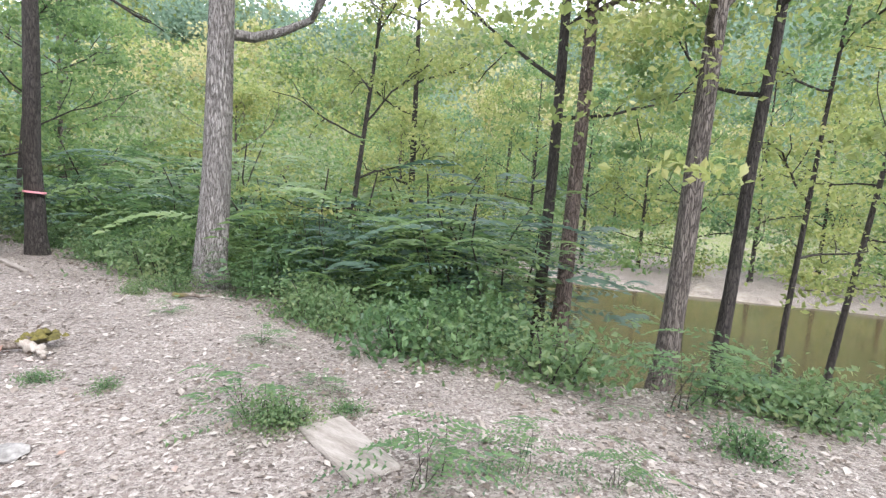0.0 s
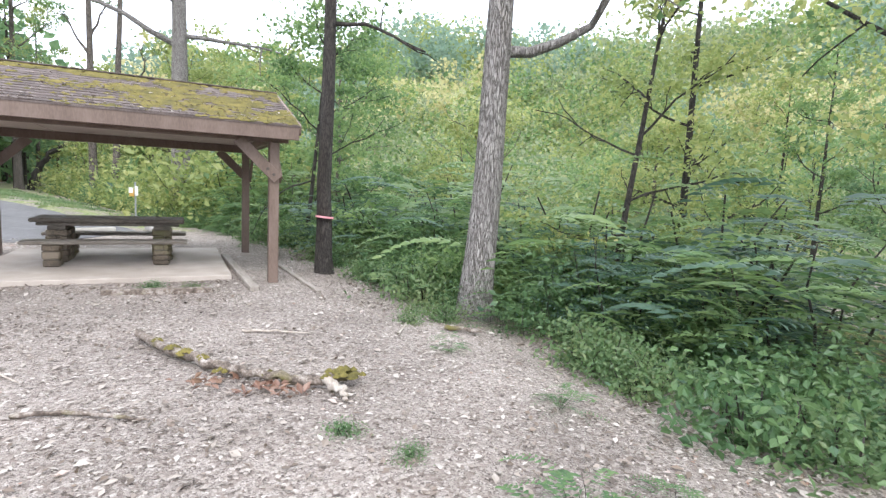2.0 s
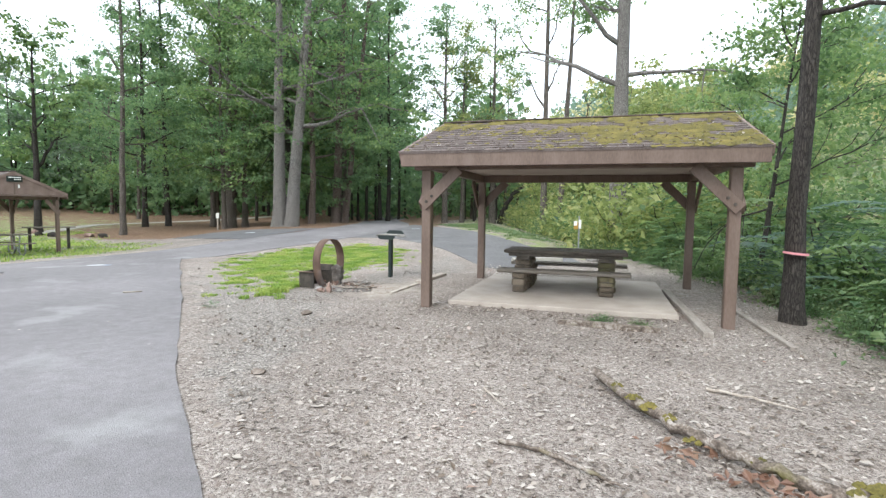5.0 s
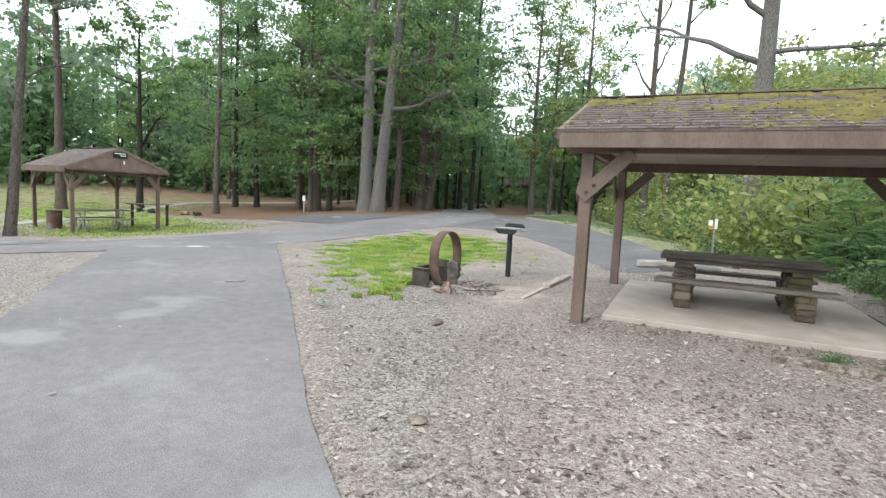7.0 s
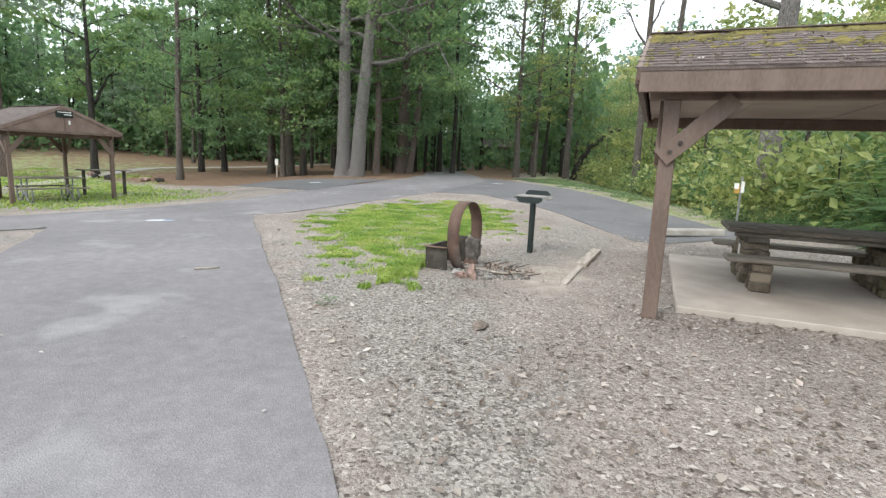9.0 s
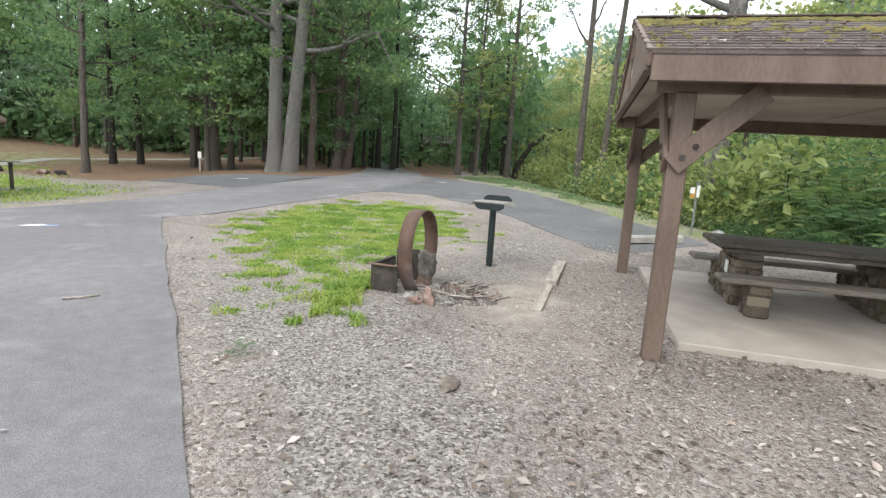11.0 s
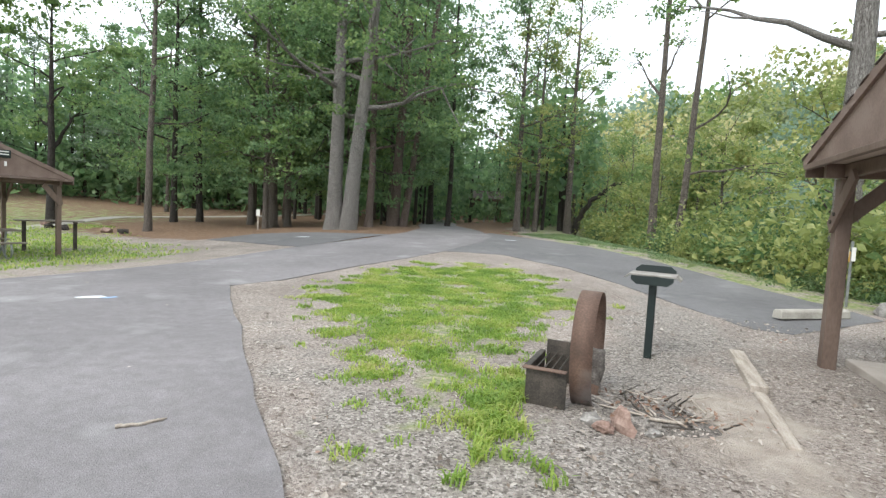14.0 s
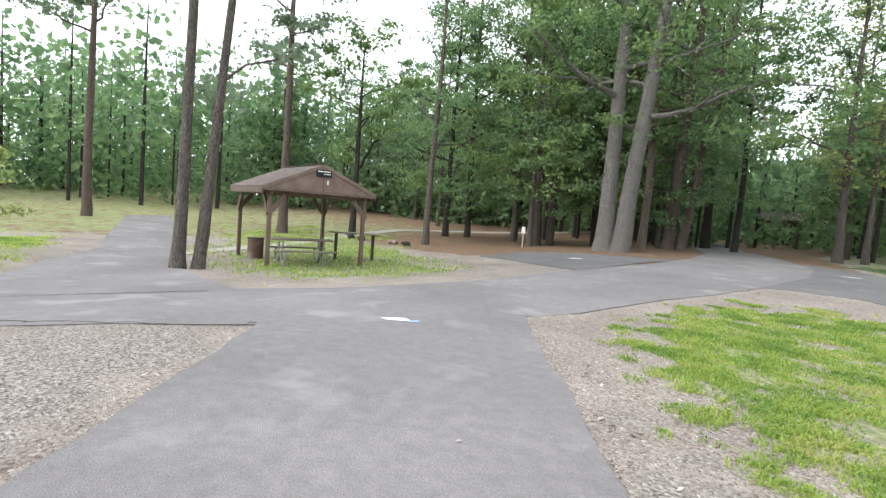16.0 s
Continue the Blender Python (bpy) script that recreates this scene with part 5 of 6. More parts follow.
tree(5.45, 0.35, 12, 0.125, "grey leaning tree at the edge of the bank", BARK_GREY, LEAF_GUM, (0.075, -0.02), 0.28, 2.7, 7800, 0.095, 13, 6, low=2.2, bend=-0.25, z=-0.75)
tree(6.3, -0.05, 12, 0.085, "thin dark leaning tree above the water", BARK_DARK, LEAF_OAK, (0.06, -0.03), 0.30, 2.6, 5600, 0.095, 10, 7, low=2.6, z=-1.2)
tree(8.3, -0.45, 8, 0.045, "thin crooked sapling over the water", BARK_DARK, LEAF_GUM, (0.03, -0.05), 0.25, 2.0, 4500, 0.09, 9, 8, low=1.6, z=-1.4)
tree(11.5, -1.0, 11, 0.06, "thin leaning sapling over the water", BARK_DARK, LEAF_GUM, (0.05, -0.08), 0.25, 2.4, 5500, 0.1, 9, 9, low=1.8, z=-1.9)
tree(8.0, 6.7, 10, 0.085, "slender dark sweetgum with airy yellow-green leaves", BARK_DARK, LEAF_GUM, (0.0, 0.01), 0.22, 1.8, 4200, 0.095, 14, 10, low=2.0, z=-1.6)
tree(5.4, 6.0, 7, 0.06, "forked thin tree among the shrubs", BARK_DARK, LEAF_GUM, (0.10, -0.06), 0.30, 1.7, 3800, 0.095, 10, 11, low=1.6, z=-1.2)
tree(2.3, 13.0, 5.6, 0.06, "thin dark forked tree behind the shelter", BARK_DARK, LEAF_OAK, (0.10, 0.02), 0.3, 2.0, 4200, 0.11, 10, 12, low=1.6)
tree(11.5, 10.5, 5.2, 0.11, "broad light-green bank tree", BARK_GREY, LEAF_GUM, (0, 0), 0.18, 2.6, 7000, 0.13, 15, 13, low=1.0, z=-1.8)
tree(9.0, 16.0, 5.6, 0.11, "broad light-green bank tree", BARK_GREY, LEAF_GUM, (0, 0), 0.18, 2.8, 7000, 0.14, 15, 14, low=1.0, z=-1.8)
tree(4.6, 18.5, 8, 0.12, "broad mid-green bank tree", BARK_GREY, LEAF_OAK, (0, 0), 0.2, 3.4, 7500, 0.16, 14, 15, low=1.0, z=-1.6)
tree(1.6, 26, 7.5, 0.13, "broad mid-green bank tree", BARK_GREY, LEAF_GUM, (0, 0), 0.2, 4.4, 6500, 0.2, 14, 16, low=1.0, z=-1.4)
tree(-1.0, 36, 9, 0.13, "broad light-green bank tree", BARK_GREY, LEAF_GUM, (0, 0), 0.18, 4.8, 6500, 0.22, 14, 17, low=1.0)
tree(14, -5.5, 9, 0.13, "leafy light-green tree on the bank", BARK_GREY, LEAF_GUM, (0, 0), 0.2, 4.2, 6500, 0.18, 14, 18, low=1.0, z=-2.2)

for k, (bx, by, bh) in enumerate(((-3.0, 44, 8), (1.5, 43, 9), (-6.5, 54, 10), (3.5, 33, 7.5), (-1.0, 56, 10), (5.5, 25, 7), (-2.0, 38, 6))):
    tree(bx, by, bh, 0.13, ("light-green tree beyond the parking spur", "yellow-green tree beyond the parking spur")[k % 2], BARK_GREY, (LEAF_GUM, LEAF_OAK)[k % 2], (0, 0), 0.15, 3.8, 6000, 0.2, 13, 60 + k, low=0.8, sides=8)

for k, (bx, by) in enumerate(((-7.4, 47.7), (-5.6, 43.1), (-3.9, 38.4), (-2.2, 35.9))):
    tree(bx, by, 6.5 + k % 2, 0.09, "leafy yellow-green tree on the bank beyond the spur", BARK_GREY, (LEAF_GUM, LEAF_OAK)[k % 2], (0, 0), 0.1, 2.6, 4200, 0.17, 12, 80 + k, low=0.3, sides=8)

for k, (bx, by) in enumerate(((24.4, 16.1), (27.9, 15.1), (31.7, 14.0), (36.0, 12.8), (40.9, 11.4), (46.4, 9.9), (51.3, 8.5))):
    tree(bx, by, 5.5 + k % 3, 0.09, "leafy green tree overhanging the far gravel bar", BARK_DARK, (LEAF_OAK, LEAF_DARK)[k % 2], (0, 0), 0.08, 2.8, 3200, 0.17, 12, 90 + k, low=0.2, sides=8)

for k in range(13):
    by = -9 + 2.3 * k
    bx = float(far_bank_x(by)) + (3.4, 5.2, 4.2)[k % 3]
    tree(bx, by, (7.5, 9.5, 8.5, 6.5)[k % 4], 0.1, ("leafy green tree at the back of the gravel bar", "yellow-green tree at the back of the gravel bar")[k % 2], BARK_DARK, (LEAF_OAK, LEAF_GUM, LEAF_DARK)[k % 3], (0, 0), 0.1, 3.0, 4200, 0.17, 12, 140 + k, low=0.3, sides=7)

# beyond the parking spur
tree(-4.5, 32.5, 20, 0.2, "tall grey tree with a forked bare top", BARK_GREY, LEAF_OAK, (0.0, 0), 0.55, 3.2, 2600, 0.18, 8, 20, bare=((160, 0.38, 3, 0.9, 0.08), (30, 0.42, 3, 0.8, 0.07)))
tree(-3.55, 31.0, 20, 0.17, "slightly leaning grey tree beside the parking spur", BARK_GREY, LEAF_OAK, (0.045, 0), 0.5, 3.4, 2600, 0.18, 8, 21, bare=((-15, 0.30, 3.5, 0.05, 0.06), (-5, 0.2, 4.0, -0.05, 0.06)))
tree(-9.6, 42.0, 16, 0.24, "straight brown oak at the wood's edge", BARK_GREY, LEAF_OAK, (0.0, 0), 0.3, 3.6, 3600, 0.18, 12, 22, low=5)
arch = thing("tree", pose(-9.4, 43.5, at_ground(-9.4, 43.5)), "dark trunk bent over in an arch at the wood's edge", "tree")
branch_object("trunk", [(0, 0, -0.1), (0.42, 0, 1.3), (1.15, 0, 2.5), (2.3, 0, 3.5), (3.6, -0.1, 4.0)], 0.24, 0.1, BARK_DARK, "", "", 10, 12, 0.05, arch)

# the old double oak and its neighbours
tree(-18.6, 26.0, 18, 0.36, "huge pale-barked old oak with twin trunks", BARK_PALE, LEAF_OAK, (0.02, 0), 0.30, 6.2, 13000, 0.19, 12, 30, sides=18, twin=(0.62, 0.15, (0.10, 0.0), 0.36, 18), low=4.6, droop=0.15)
tree(-18.6, 32.5, 21, 0.3, "tall reddish pine beside the old oak", BARK_RED, LEAF_DARK, (0.04, 0), 0.34, 4.8, 7500, 0.2, 11, 31, sides=16, twin=(0.6, 0.2, (0.12, 0), 0.2, 20), low=5)
tree(-24.6, 29.2, 12, 0.36, "thick dark leaning oak at the wood's edge", BARK_GREY, LEAF_DARK, (0.02, 0), 0.22, 5.8, 12000, 0.2, 13, 32, bare=((20, 0.22, 4.0, 0.8, 0.14),), low=2.4, droop=0.15)
tree(-27.3, 23.6, 17, 0.17, "tall slim pine by the far lawn", BARK_GREY, LEAF_DARK, (0.02, 0), 0.28, 2.4, 2600, 0.16, 12, 33, low=4)
tree(-12.3, 37.5, 15, 0.2, "straight oak trunk in the wood", BARK_GREY, LEAF_DARK, (0, 0), 0.35, 3.8, 4000, 0.2, 11, 34, low=5)
tree(-17.3, 38.5, 18, 0.17, "straight dark oak trunk in the wood", BARK_DARK, LEAF_DARK, (0, 0), 0.33, 4.6, 6000, 0.24, 11, 35, low=5)
tree(-20.9, 9.7, 16, 0.15, "tall grey pine with a forked second stem", BARK_GREY, LEAF_PINE, (0.03, 0.0), 0.5, 3.6, 3600, 0.24, 10, 36, twin=(0.22, 0.42, (0.05, 0.07), 0.14, 14), bare=((180, 0.25, 2.0, 0.1, 0.03), (30, 0.33, 2.2, 0.3, 0.04)))
tree(-33.5, 23.2, 11, 0.2, "dark forked oak beyond the far shelter", BARK_DARK, LEAF_OAK, (0.02, 0), 0.42, 4.6, 3200, 0.26, 8, 37, bare=((150, 0.35, 3.0, 0.9, 0.12), (20, 0.35, 3.0, 0.9, 0.12)))
tree(-35, 19.5, 20, 0.26, "tall pine beyond the far shelter", BARK_RED, LEAF_PINE, (0.0, 0), 0.45, 3.8, 4200, 0.28, 11, 38)
tree(-44, 11.6, 20, 0.25, "tall leaning pine by the far road", BARK_RED, LEAF_PINE, (0.05, 0), 0.5, 3.4, 3800, 0.28, 10, 39)
tree(-24.2, 6.4, 2.6, 0.03, "young yellow-green sapling on the lawn", BARK_GREY, LEAF_GUM, (0, 0), 0.2, 0.6, 500, 0.13, 7, 40, clump=0.25)


for k, (bx, by, bh, br) in enumerate(((-22.0, 32.0, 19, 0.24), (-27.5, 31.0, 18, 0.2), (-31.0, 28.5, 16, 0.18), (-21.6, 39.5, 21, 0.22), (-25.4, 37.0, 20, 0.2), (-29.4, 35.5, 19, 0.2), (-21.6, 46.5, 22, 0.2))):
    tree(bx, by, bh, br, ("broad dark oak at the wood's edge", "tall oak with layered green boughs beside the road")[k % 2], (BARK_DARK, BARK_GREY)[k % 2], (LEAF_DARK, LEAF_OAK, LEAF_DARK)[k % 3], (0.01 * (k % 3 - 1), 0), 0.17, 5.4, 10000, 0.2, 17, 120 + k, low=3.0, droop=0.12, sides=10)


for k, (bx, by, bh) in enumerate(((-11.4, 39.0, 14), (-13.2, 46.0, 16), (-10.2, 50.0, 13))):
    tree(bx, by, bh, 0.15, "airy light-green tree at the wood's edge", BARK_GREY, (LEAF_GUM, LEAF_OAK)[k % 2], (0.01, 0), 0.3, 3.2, 3400, 0.2, 12, 160 + k, low=4.0, sides=10)


def clear_of_roads(x, y):
    d = x - bank_x(y)
    road = np.interp(y, [10, 23, 28, 38, 50, 66], [-14, -12.6, -13.4, -17.6, -22.2, -28])
    return not -3.4 < x - road < 5.6 and d < -4 and not (-30 < x < -15 and y < 27) and not (x > -14 and y < 36)


def hides_shelter(x, y):
    """The open strip of wood through which the third shelter is seen from the drive."""
    f = (y - 4) / 62
    return 0 < f < 1.1 and -2.6 < x - (-5 - 16 * f) < 2.6


def mixed_wood():
    """Single trees filling the wood behind the road and the far lawn."""
    rng = random.Random(12)
    spots = []
    while len(spots) < 46:
        x, y = rng.uniform(-70, -6), rng.uniform(20, 74)
        if hides_shelter(x, y) or not clear_of_roads(x, y) or x < -26 and rng.random() < 0.8 or x < -28 and y < 24 + (-28 - x) * 0.35 + 4 and x > -60:
            continue
        if inside(GRASS_FAR, np.array([x]), np.array([y]))[0] > -2 or any(math.hypot(x - a, y - b) < 2.6 for a, b in spots):
            continue
        spots.append((x, y))
    for k, (x, y) in enumerate(sorted(spots, key=lambda s: s[1])):
        pine = x < -32 and k % 2
        h, r = (rng.uniform(16, 22), rng.uniform(0.12, 0.2)) if x > -33 and x < -7.2 - 0.33 * (y - 5.6) else (rng.uniform(9, 13) if x > -33 else rng.uniform(12, 17), rng.uniform(0.10, 0.18))
        tree(x, y, h, r, "tall pine in the wood" if pine else ("dark slender tree in the shaded wood", "tall leafy oak in the wood")[k % 2],
             (BARK_DARK, BARK_GREY, BARK_RED)[k % 3], LEAF_PINE if pine else (LEAF_DARK, LEAF_OAK, LEAF_DARK)[k % 3], (rng.uniform(-0.02, 0.02), rng.uniform(-0.02, 0.02)),
             rng.uniform(0.14, 0.26), rng.uniform(3.4, 4.6), 6200, 0.23, 14, 200 + k, sides=8, low=2.8)


mixed_wood()


def far_wood():
    """The wood's depth: a mass of thin trunks and foliage that nobody could count."""
    rng = np.random.default_rng(77)
    trunks, leaf_c, leaf_p = [], [], []
    for k in range(430):
        side = rng.random()
        if side < 0.72:
            x, y = rng.uniform(-95, -4), rng.uniform(42, 105)
            if x - bank_x(y) > -1 or hides_shelter(x, y):
                continue
        else:
            x, y = rng.uniform(-110, -56), rng.uniform(-25, 45)
        h, r = rng.uniform(17, 25) if -40 < x < -7.2 - 0.33 * (y - 5.6) else rng.uniform(9, 13) if x > -40 else rng.uniform(11, 17), rng.uniform(0.09, 0.2)
        z = at_ground(x, y)
        trunks.append(tube_np(np.array([[x, y, z - 0.1], [x + rng.normal() * 0.2, y, z + h * 0.5], [x + rng.normal() * 0.4, y, z + h]]), [r, r * 0.75, r * 0.2], 6))
        m = 250 if h > 16 else 170
        c = np.array([x, y, z + h * 0.62])
        p = rng.standard_normal((m, 3))
        p /= np.linalg.norm(p, axis=1)[:, None]
        p *= (rng.random(m) ** 0.4)[:, None] * np.array([3.4, 3.4, h * 0.44])
        p += np.array([noise.noise(Vector(q * 0.5)) for q in p])[:, None] * 1.4
        leaf_c.append(c + p)
        q = rng.standard_normal((150, 3)) * np.array([2.8, 2.8, 1.6])
        if math.hypot(x + 8, y) > 58:
            leaf_c.append(np.array([x, y, z + 2.0]) + q)
    tagged(new("far_trunks", mesh_np("far_trunks", *merge(trunks), BARK_DARK, True)), "crowd of dark slender trunks deep in the wood", "woods", kind="stuff")
    tagged(new("far_leaves", mesh_np("far_leaves", *leaf_quads(np.concatenate(leaf_c), 0.75, rng, 0.3, 0.75), LEAF_DARK)), "deep green foliage of the distant wood", "woods", kind="stuff")


far_wood()


def hill_wood():
    """The wooded hill across the river: crowns in three tones over the slope, haze painted into the blue-green one."""
    rng = np.random.default_rng(9)
    groups = {"a": [], "b": [], "c": [], "d": [], "e": []}
    n = 0
    while n < 2200:
        a, dist = rng.uniform(radians(-60), radians(125)), rng.uniform(0, 1) ** 0.75 * 175 + 26
        x, y = 8 + dist * math.cos(a), 5 + dist * math.sin(a)
        f = x - far_bank_x(y)
        if f < 2.4 and not (y > 92 and x > -40):
            continue
        n += 1
        z = at_ground(x, y)
        s = rng.uniform(2.6, 4.6) * (0.75 + 0.5 * min(dist / 120, 1))
        h = s * rng.uniform(1.0, 1.6) * np.interp(dist, [25, 75], [0.75, 1.0])
        m = int(np.interp(dist, [25, 60, 200], [620, 190, 78]))
        p = rng.standard_normal((m, 3))
        p /= np.linalg.norm(p, axis=1)[:, None]
        p *= (rng.random(m) ** 0.3)[:, None]
        p = p * np.array([s, s, h]) * (1 + 0.35 * np.array([noise.noise(Vector(q * 2.1) + Vector((x, y, 0))) for q in p]))[:, None]
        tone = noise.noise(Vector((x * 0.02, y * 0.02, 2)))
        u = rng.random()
        # b, the haze-tinted tone, only goes to crowns past 55 m
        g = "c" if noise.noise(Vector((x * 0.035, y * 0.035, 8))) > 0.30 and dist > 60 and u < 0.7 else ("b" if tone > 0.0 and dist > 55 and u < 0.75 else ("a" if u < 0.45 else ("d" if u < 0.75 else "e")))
        groups[g].append((np.array([x, y, z + h * np.interp(dist, [40, 60], [0.62, 0.85])]) + p, np.interp(dist, [25, 60, 200], [0.24, 0.55, 1.65])))
    for g, mat, lab in (("a", LEAF_HILL, "light green trees covering the far hillside"), ("b", LEAF_HILL_HAZE, "far hillside trees tinted blue-green for haze"), ("c", LEAF_GOLD, "golden turning trees on the far hillside"), ("d", LEAF_OAK, "mid-green trees across the river"), ("e", LEAF_GUM, "yellow-green trees across the river")):
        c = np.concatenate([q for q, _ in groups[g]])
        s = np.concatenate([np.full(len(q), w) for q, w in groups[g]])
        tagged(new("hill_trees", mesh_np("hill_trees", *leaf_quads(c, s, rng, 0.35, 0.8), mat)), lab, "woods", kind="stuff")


hill_wood()


# ---------------------------------------------------------------- shrubs, weeds, grass
def frond_shrub(seed, height, spread, fronds, leaf_len=0.11, pairs=9, drooping=0.5, shrub_mat=LEAF_SHRUB, stem=0.022):
    """Stems carrying feathered leaves: leaflets in pairs along arching stalks."""
    rng = np.random.default_rng(seed)
    stems, V = [], []
    for s in range(5):
        a = rng.random() * 6.28
        L = limb_path((0.15 * math.cos(a), 0.15 * math.sin(a), -0.1), (0.35 * math.cos(a), 0.35 * math.sin(a), 1), height * (0.7 + 0.3 * rng.random()), rng, 6, 0.12, 0)
        stems.append((tube_np(L, np.linspace(stem, stem * 0.3, 6), 5), L))
    for k in range(fronds):
        L = stems[k % 5][1]
        f = rng.uniform(1.2, 5)
        p = np.array([np.interp(f, np.arange(6), L[:, c]) for c in range(3)]) + np.append(rng.standard_normal(2) * spread * 0.38, rng.standard_normal() * 0.15)
        a = rng.random() * 6.28
        d = np.array([math.cos(a), math.sin(a), 0.35])
        side = np.array([-math.sin(a), math.cos(a), 0])
        ln = rng.uniform(0.38, 0.7)
        t = np.linspace(0.12, 1, pairs)
        c = p + d * (t * ln)[:, None] + np.array([0, 0, -drooping * ln]) * (t ** 2)[:, None]
        ll = leaf_len * (1.15 - 0.55 * np.abs(t - 0.45)) * (ln / 0.5)
        for sg in (-1, 1):
            tip = c + (side * sg * 0.9 + d * 0.35) * ll[:, None] + np.array([0, 0, -0.25]) * ll[:, None]
            mid = c + (side * sg * 0.45) * ll[:, None]
            w = d * (ll * 0.16)[:, None]
            V.append(np.stack([c, mid + w, tip, mid - w], 1))
    V = np.concatenate(V).reshape(-1, 3)
    return mesh_np("woody_base", *merge([s[0] for s in stems]), BARK_DARK, True), mesh_np("foliage", V, np.arange(len(V)).reshape(-1, 4), shrub_mat)


def leafy_shrub(seed, height, spread, count, leaf, mat):
    rng = np.random.default_rng(seed)
    stems, ends = [], []
    for s in range(7):
        a = rng.random() * 6.28
        L = limb_path((0.1 * math.cos(a), 0.1 * math.sin(a), -0.1), (0.5 * math.cos(a), 0.5 * math.sin(a), 1), height * (0.6 + 0.4 * rng.random()), rng, 6, 0.2, 0)
        stems.append(tube_np(L, np.linspace(0.015, 0.004, 6), 5))
        ends += list(L[1:])
    E = np.array(ends)
    c = E[rng.integers(0, len(E), count)] + rng.standard_normal((count, 3)) * np.array([spread * 0.3, spread * 0.3, height * 0.12])
    c[:, 2] = np.abs(c[:, 2])
    return mesh_np("woody_base", *merge(stems), BARK_DARK, True), mesh_np("foliage", *leaf_quads(c, leaf, rng, 0.6), mat)


def place_shrubs():
    protos = [frond_shrub(50 + i, 2.2, 1.5, 180, shrub_mat=(LEAF_SHRUB, LEAF_SHRUB_SUNLIT, LEAF_SHRUB_BLUE, LEAF_SHRUB_SUNLIT)[i]) for i in range(4)] + [leafy_shrub(60 + i, 1.7, 1.4, 2300, 0.12, (LEAF_SHRUB, LEAF_OAK)[i % 2]) for i in range(3)] + [leafy_shrub(66 + i, 1.7, 1.5, 2600, 0.11, (LEAF_GUM, LEAF_OAK)[i]) for i in range(2)]
    low = [leafy_shrub(70 + i, 0.65, 0.8, 1100, 0.07, (WEED, LEAF_SHRUB)[i % 2]) for i in range(3)] + [frond_shrub(80, 0.75, 0.3, 40, 0.075, 9, stem=0.006)]
    rng = random.Random(4)

    def put(pair, x, y, s, label, name="shrub"):
        root = thing(name, Matrix.Translation((x, y, at_ground(x, y) - 0.02)) @ Matrix.Rotation(rng.uniform(0, 6.28), 4, "Z") @ Matrix.Diagonal((s, s, s * rng.uniform(0.9, 1.15), 1)), label, "shrub", "bank shrubs")
        tagged(part("woody_base", pair[0], None, root), kind="stuff")
        part("foliage", pair[1], None, root)

    y = -1.5
    while y < 46:
        bx = float(bank_x(y))
        for row, (o, sc) in enumerate(((0.8, 0.7), (1.9, 1.2), (3.3, 1.75), (5.0, 2.2))):
            if y < 3.0 and row == 1 and rng.random() < 0.55 or y < 2.2 and row >= 2:
                continue
            if y < 3.0 and row == 0 and rng.random() < 0.4:
                continue
            if y + 3.2 < (bx + o) * 1.02:
                if row < 2:
                    put(low[rng.randrange(4)], bx + o + rng.uniform(-0.4, 0.4), y + rng.uniform(-0.5, 0.5), rng.uniform(1.0, 1.6), "low blue-green weeds on the river bank", "weed_clump")
                continue
            o = o + (0.5 if y < 6.0 else 0.0)
            # dark leaves in front, paler behind: sunlit tops over shaded bases, by colour
            i = rng.choice(((4, 5, 6, 2, 0), (0, 2, 1, 4, 5), (0, 1, 3, 2, 5), (1, 3, 0, 1, 3))[row] if y < 19 else (7, 8, 7, 4))
            put(protos[i], bx + o + rng.uniform(-0.4, 0.4), y + rng.uniform(-0.5, 0.5), sc * (1.0 if y < 19 else 1.3) * rng.uniform(0.85, 1.15), "feathery green sumac shrub on the bank" if i < 4 else "dense leafy shrub on the bank")
        y += 1.15 if y < 21 else 2.2
    y = -3.0
    while y < 21:
        bx = float(bank_x(y))
        for k in range(2):
            i = rng.randrange(4)
            if y < 2.0 and rng.random() < 0.6:
                continue
            put(low[i], bx + (0.45 if y < 2.0 else 0.0) + rng.uniform(-0.35, 0.5), y + rng.uniform(-0.3, 0.3), rng.uniform(0.6, 1.1), "low green weeds along the bank's edge", "weed_clump")
        y += 0.75
    for x, yy, s, i in ((1.04, 1.25, 0.34, 0), (1.15, 1.2, 0.28, 2), (1.1, 1.4, 0.55, 3), (1.3, 0.33, 0.6, 3), (1.52, 1.15, 0.22, 1), (1.68, 1.5, 0.3, 3), (1.6, -0.02, 0.45, 3), (2.0, -0.4, 0.4, 3), (2.9, -0.9, 0.4, 1), (0.55, 2.38, 0.18, 1), (0.33, 2.77, 0.2, 1), (2.86, 2.97, 0.6, 2), (1.86, 2.77, 0.35, 3), (1.75, 4.07, 0.3, 3), (1.76, 5.25, 0.3, 0), (-0.9, 7.6, 0.28, 1), (-0.35, 7.5, 0.24, 0), (-6.35, 6.65, 0.2, 3), (2.4, 5.4, 0.5, 0), (2.2, 5.9, 0.35, 2)):
        put(low[i], x, yy, s, "small green weed growing through the leaf litter", "weed_clump")


place_shrubs()


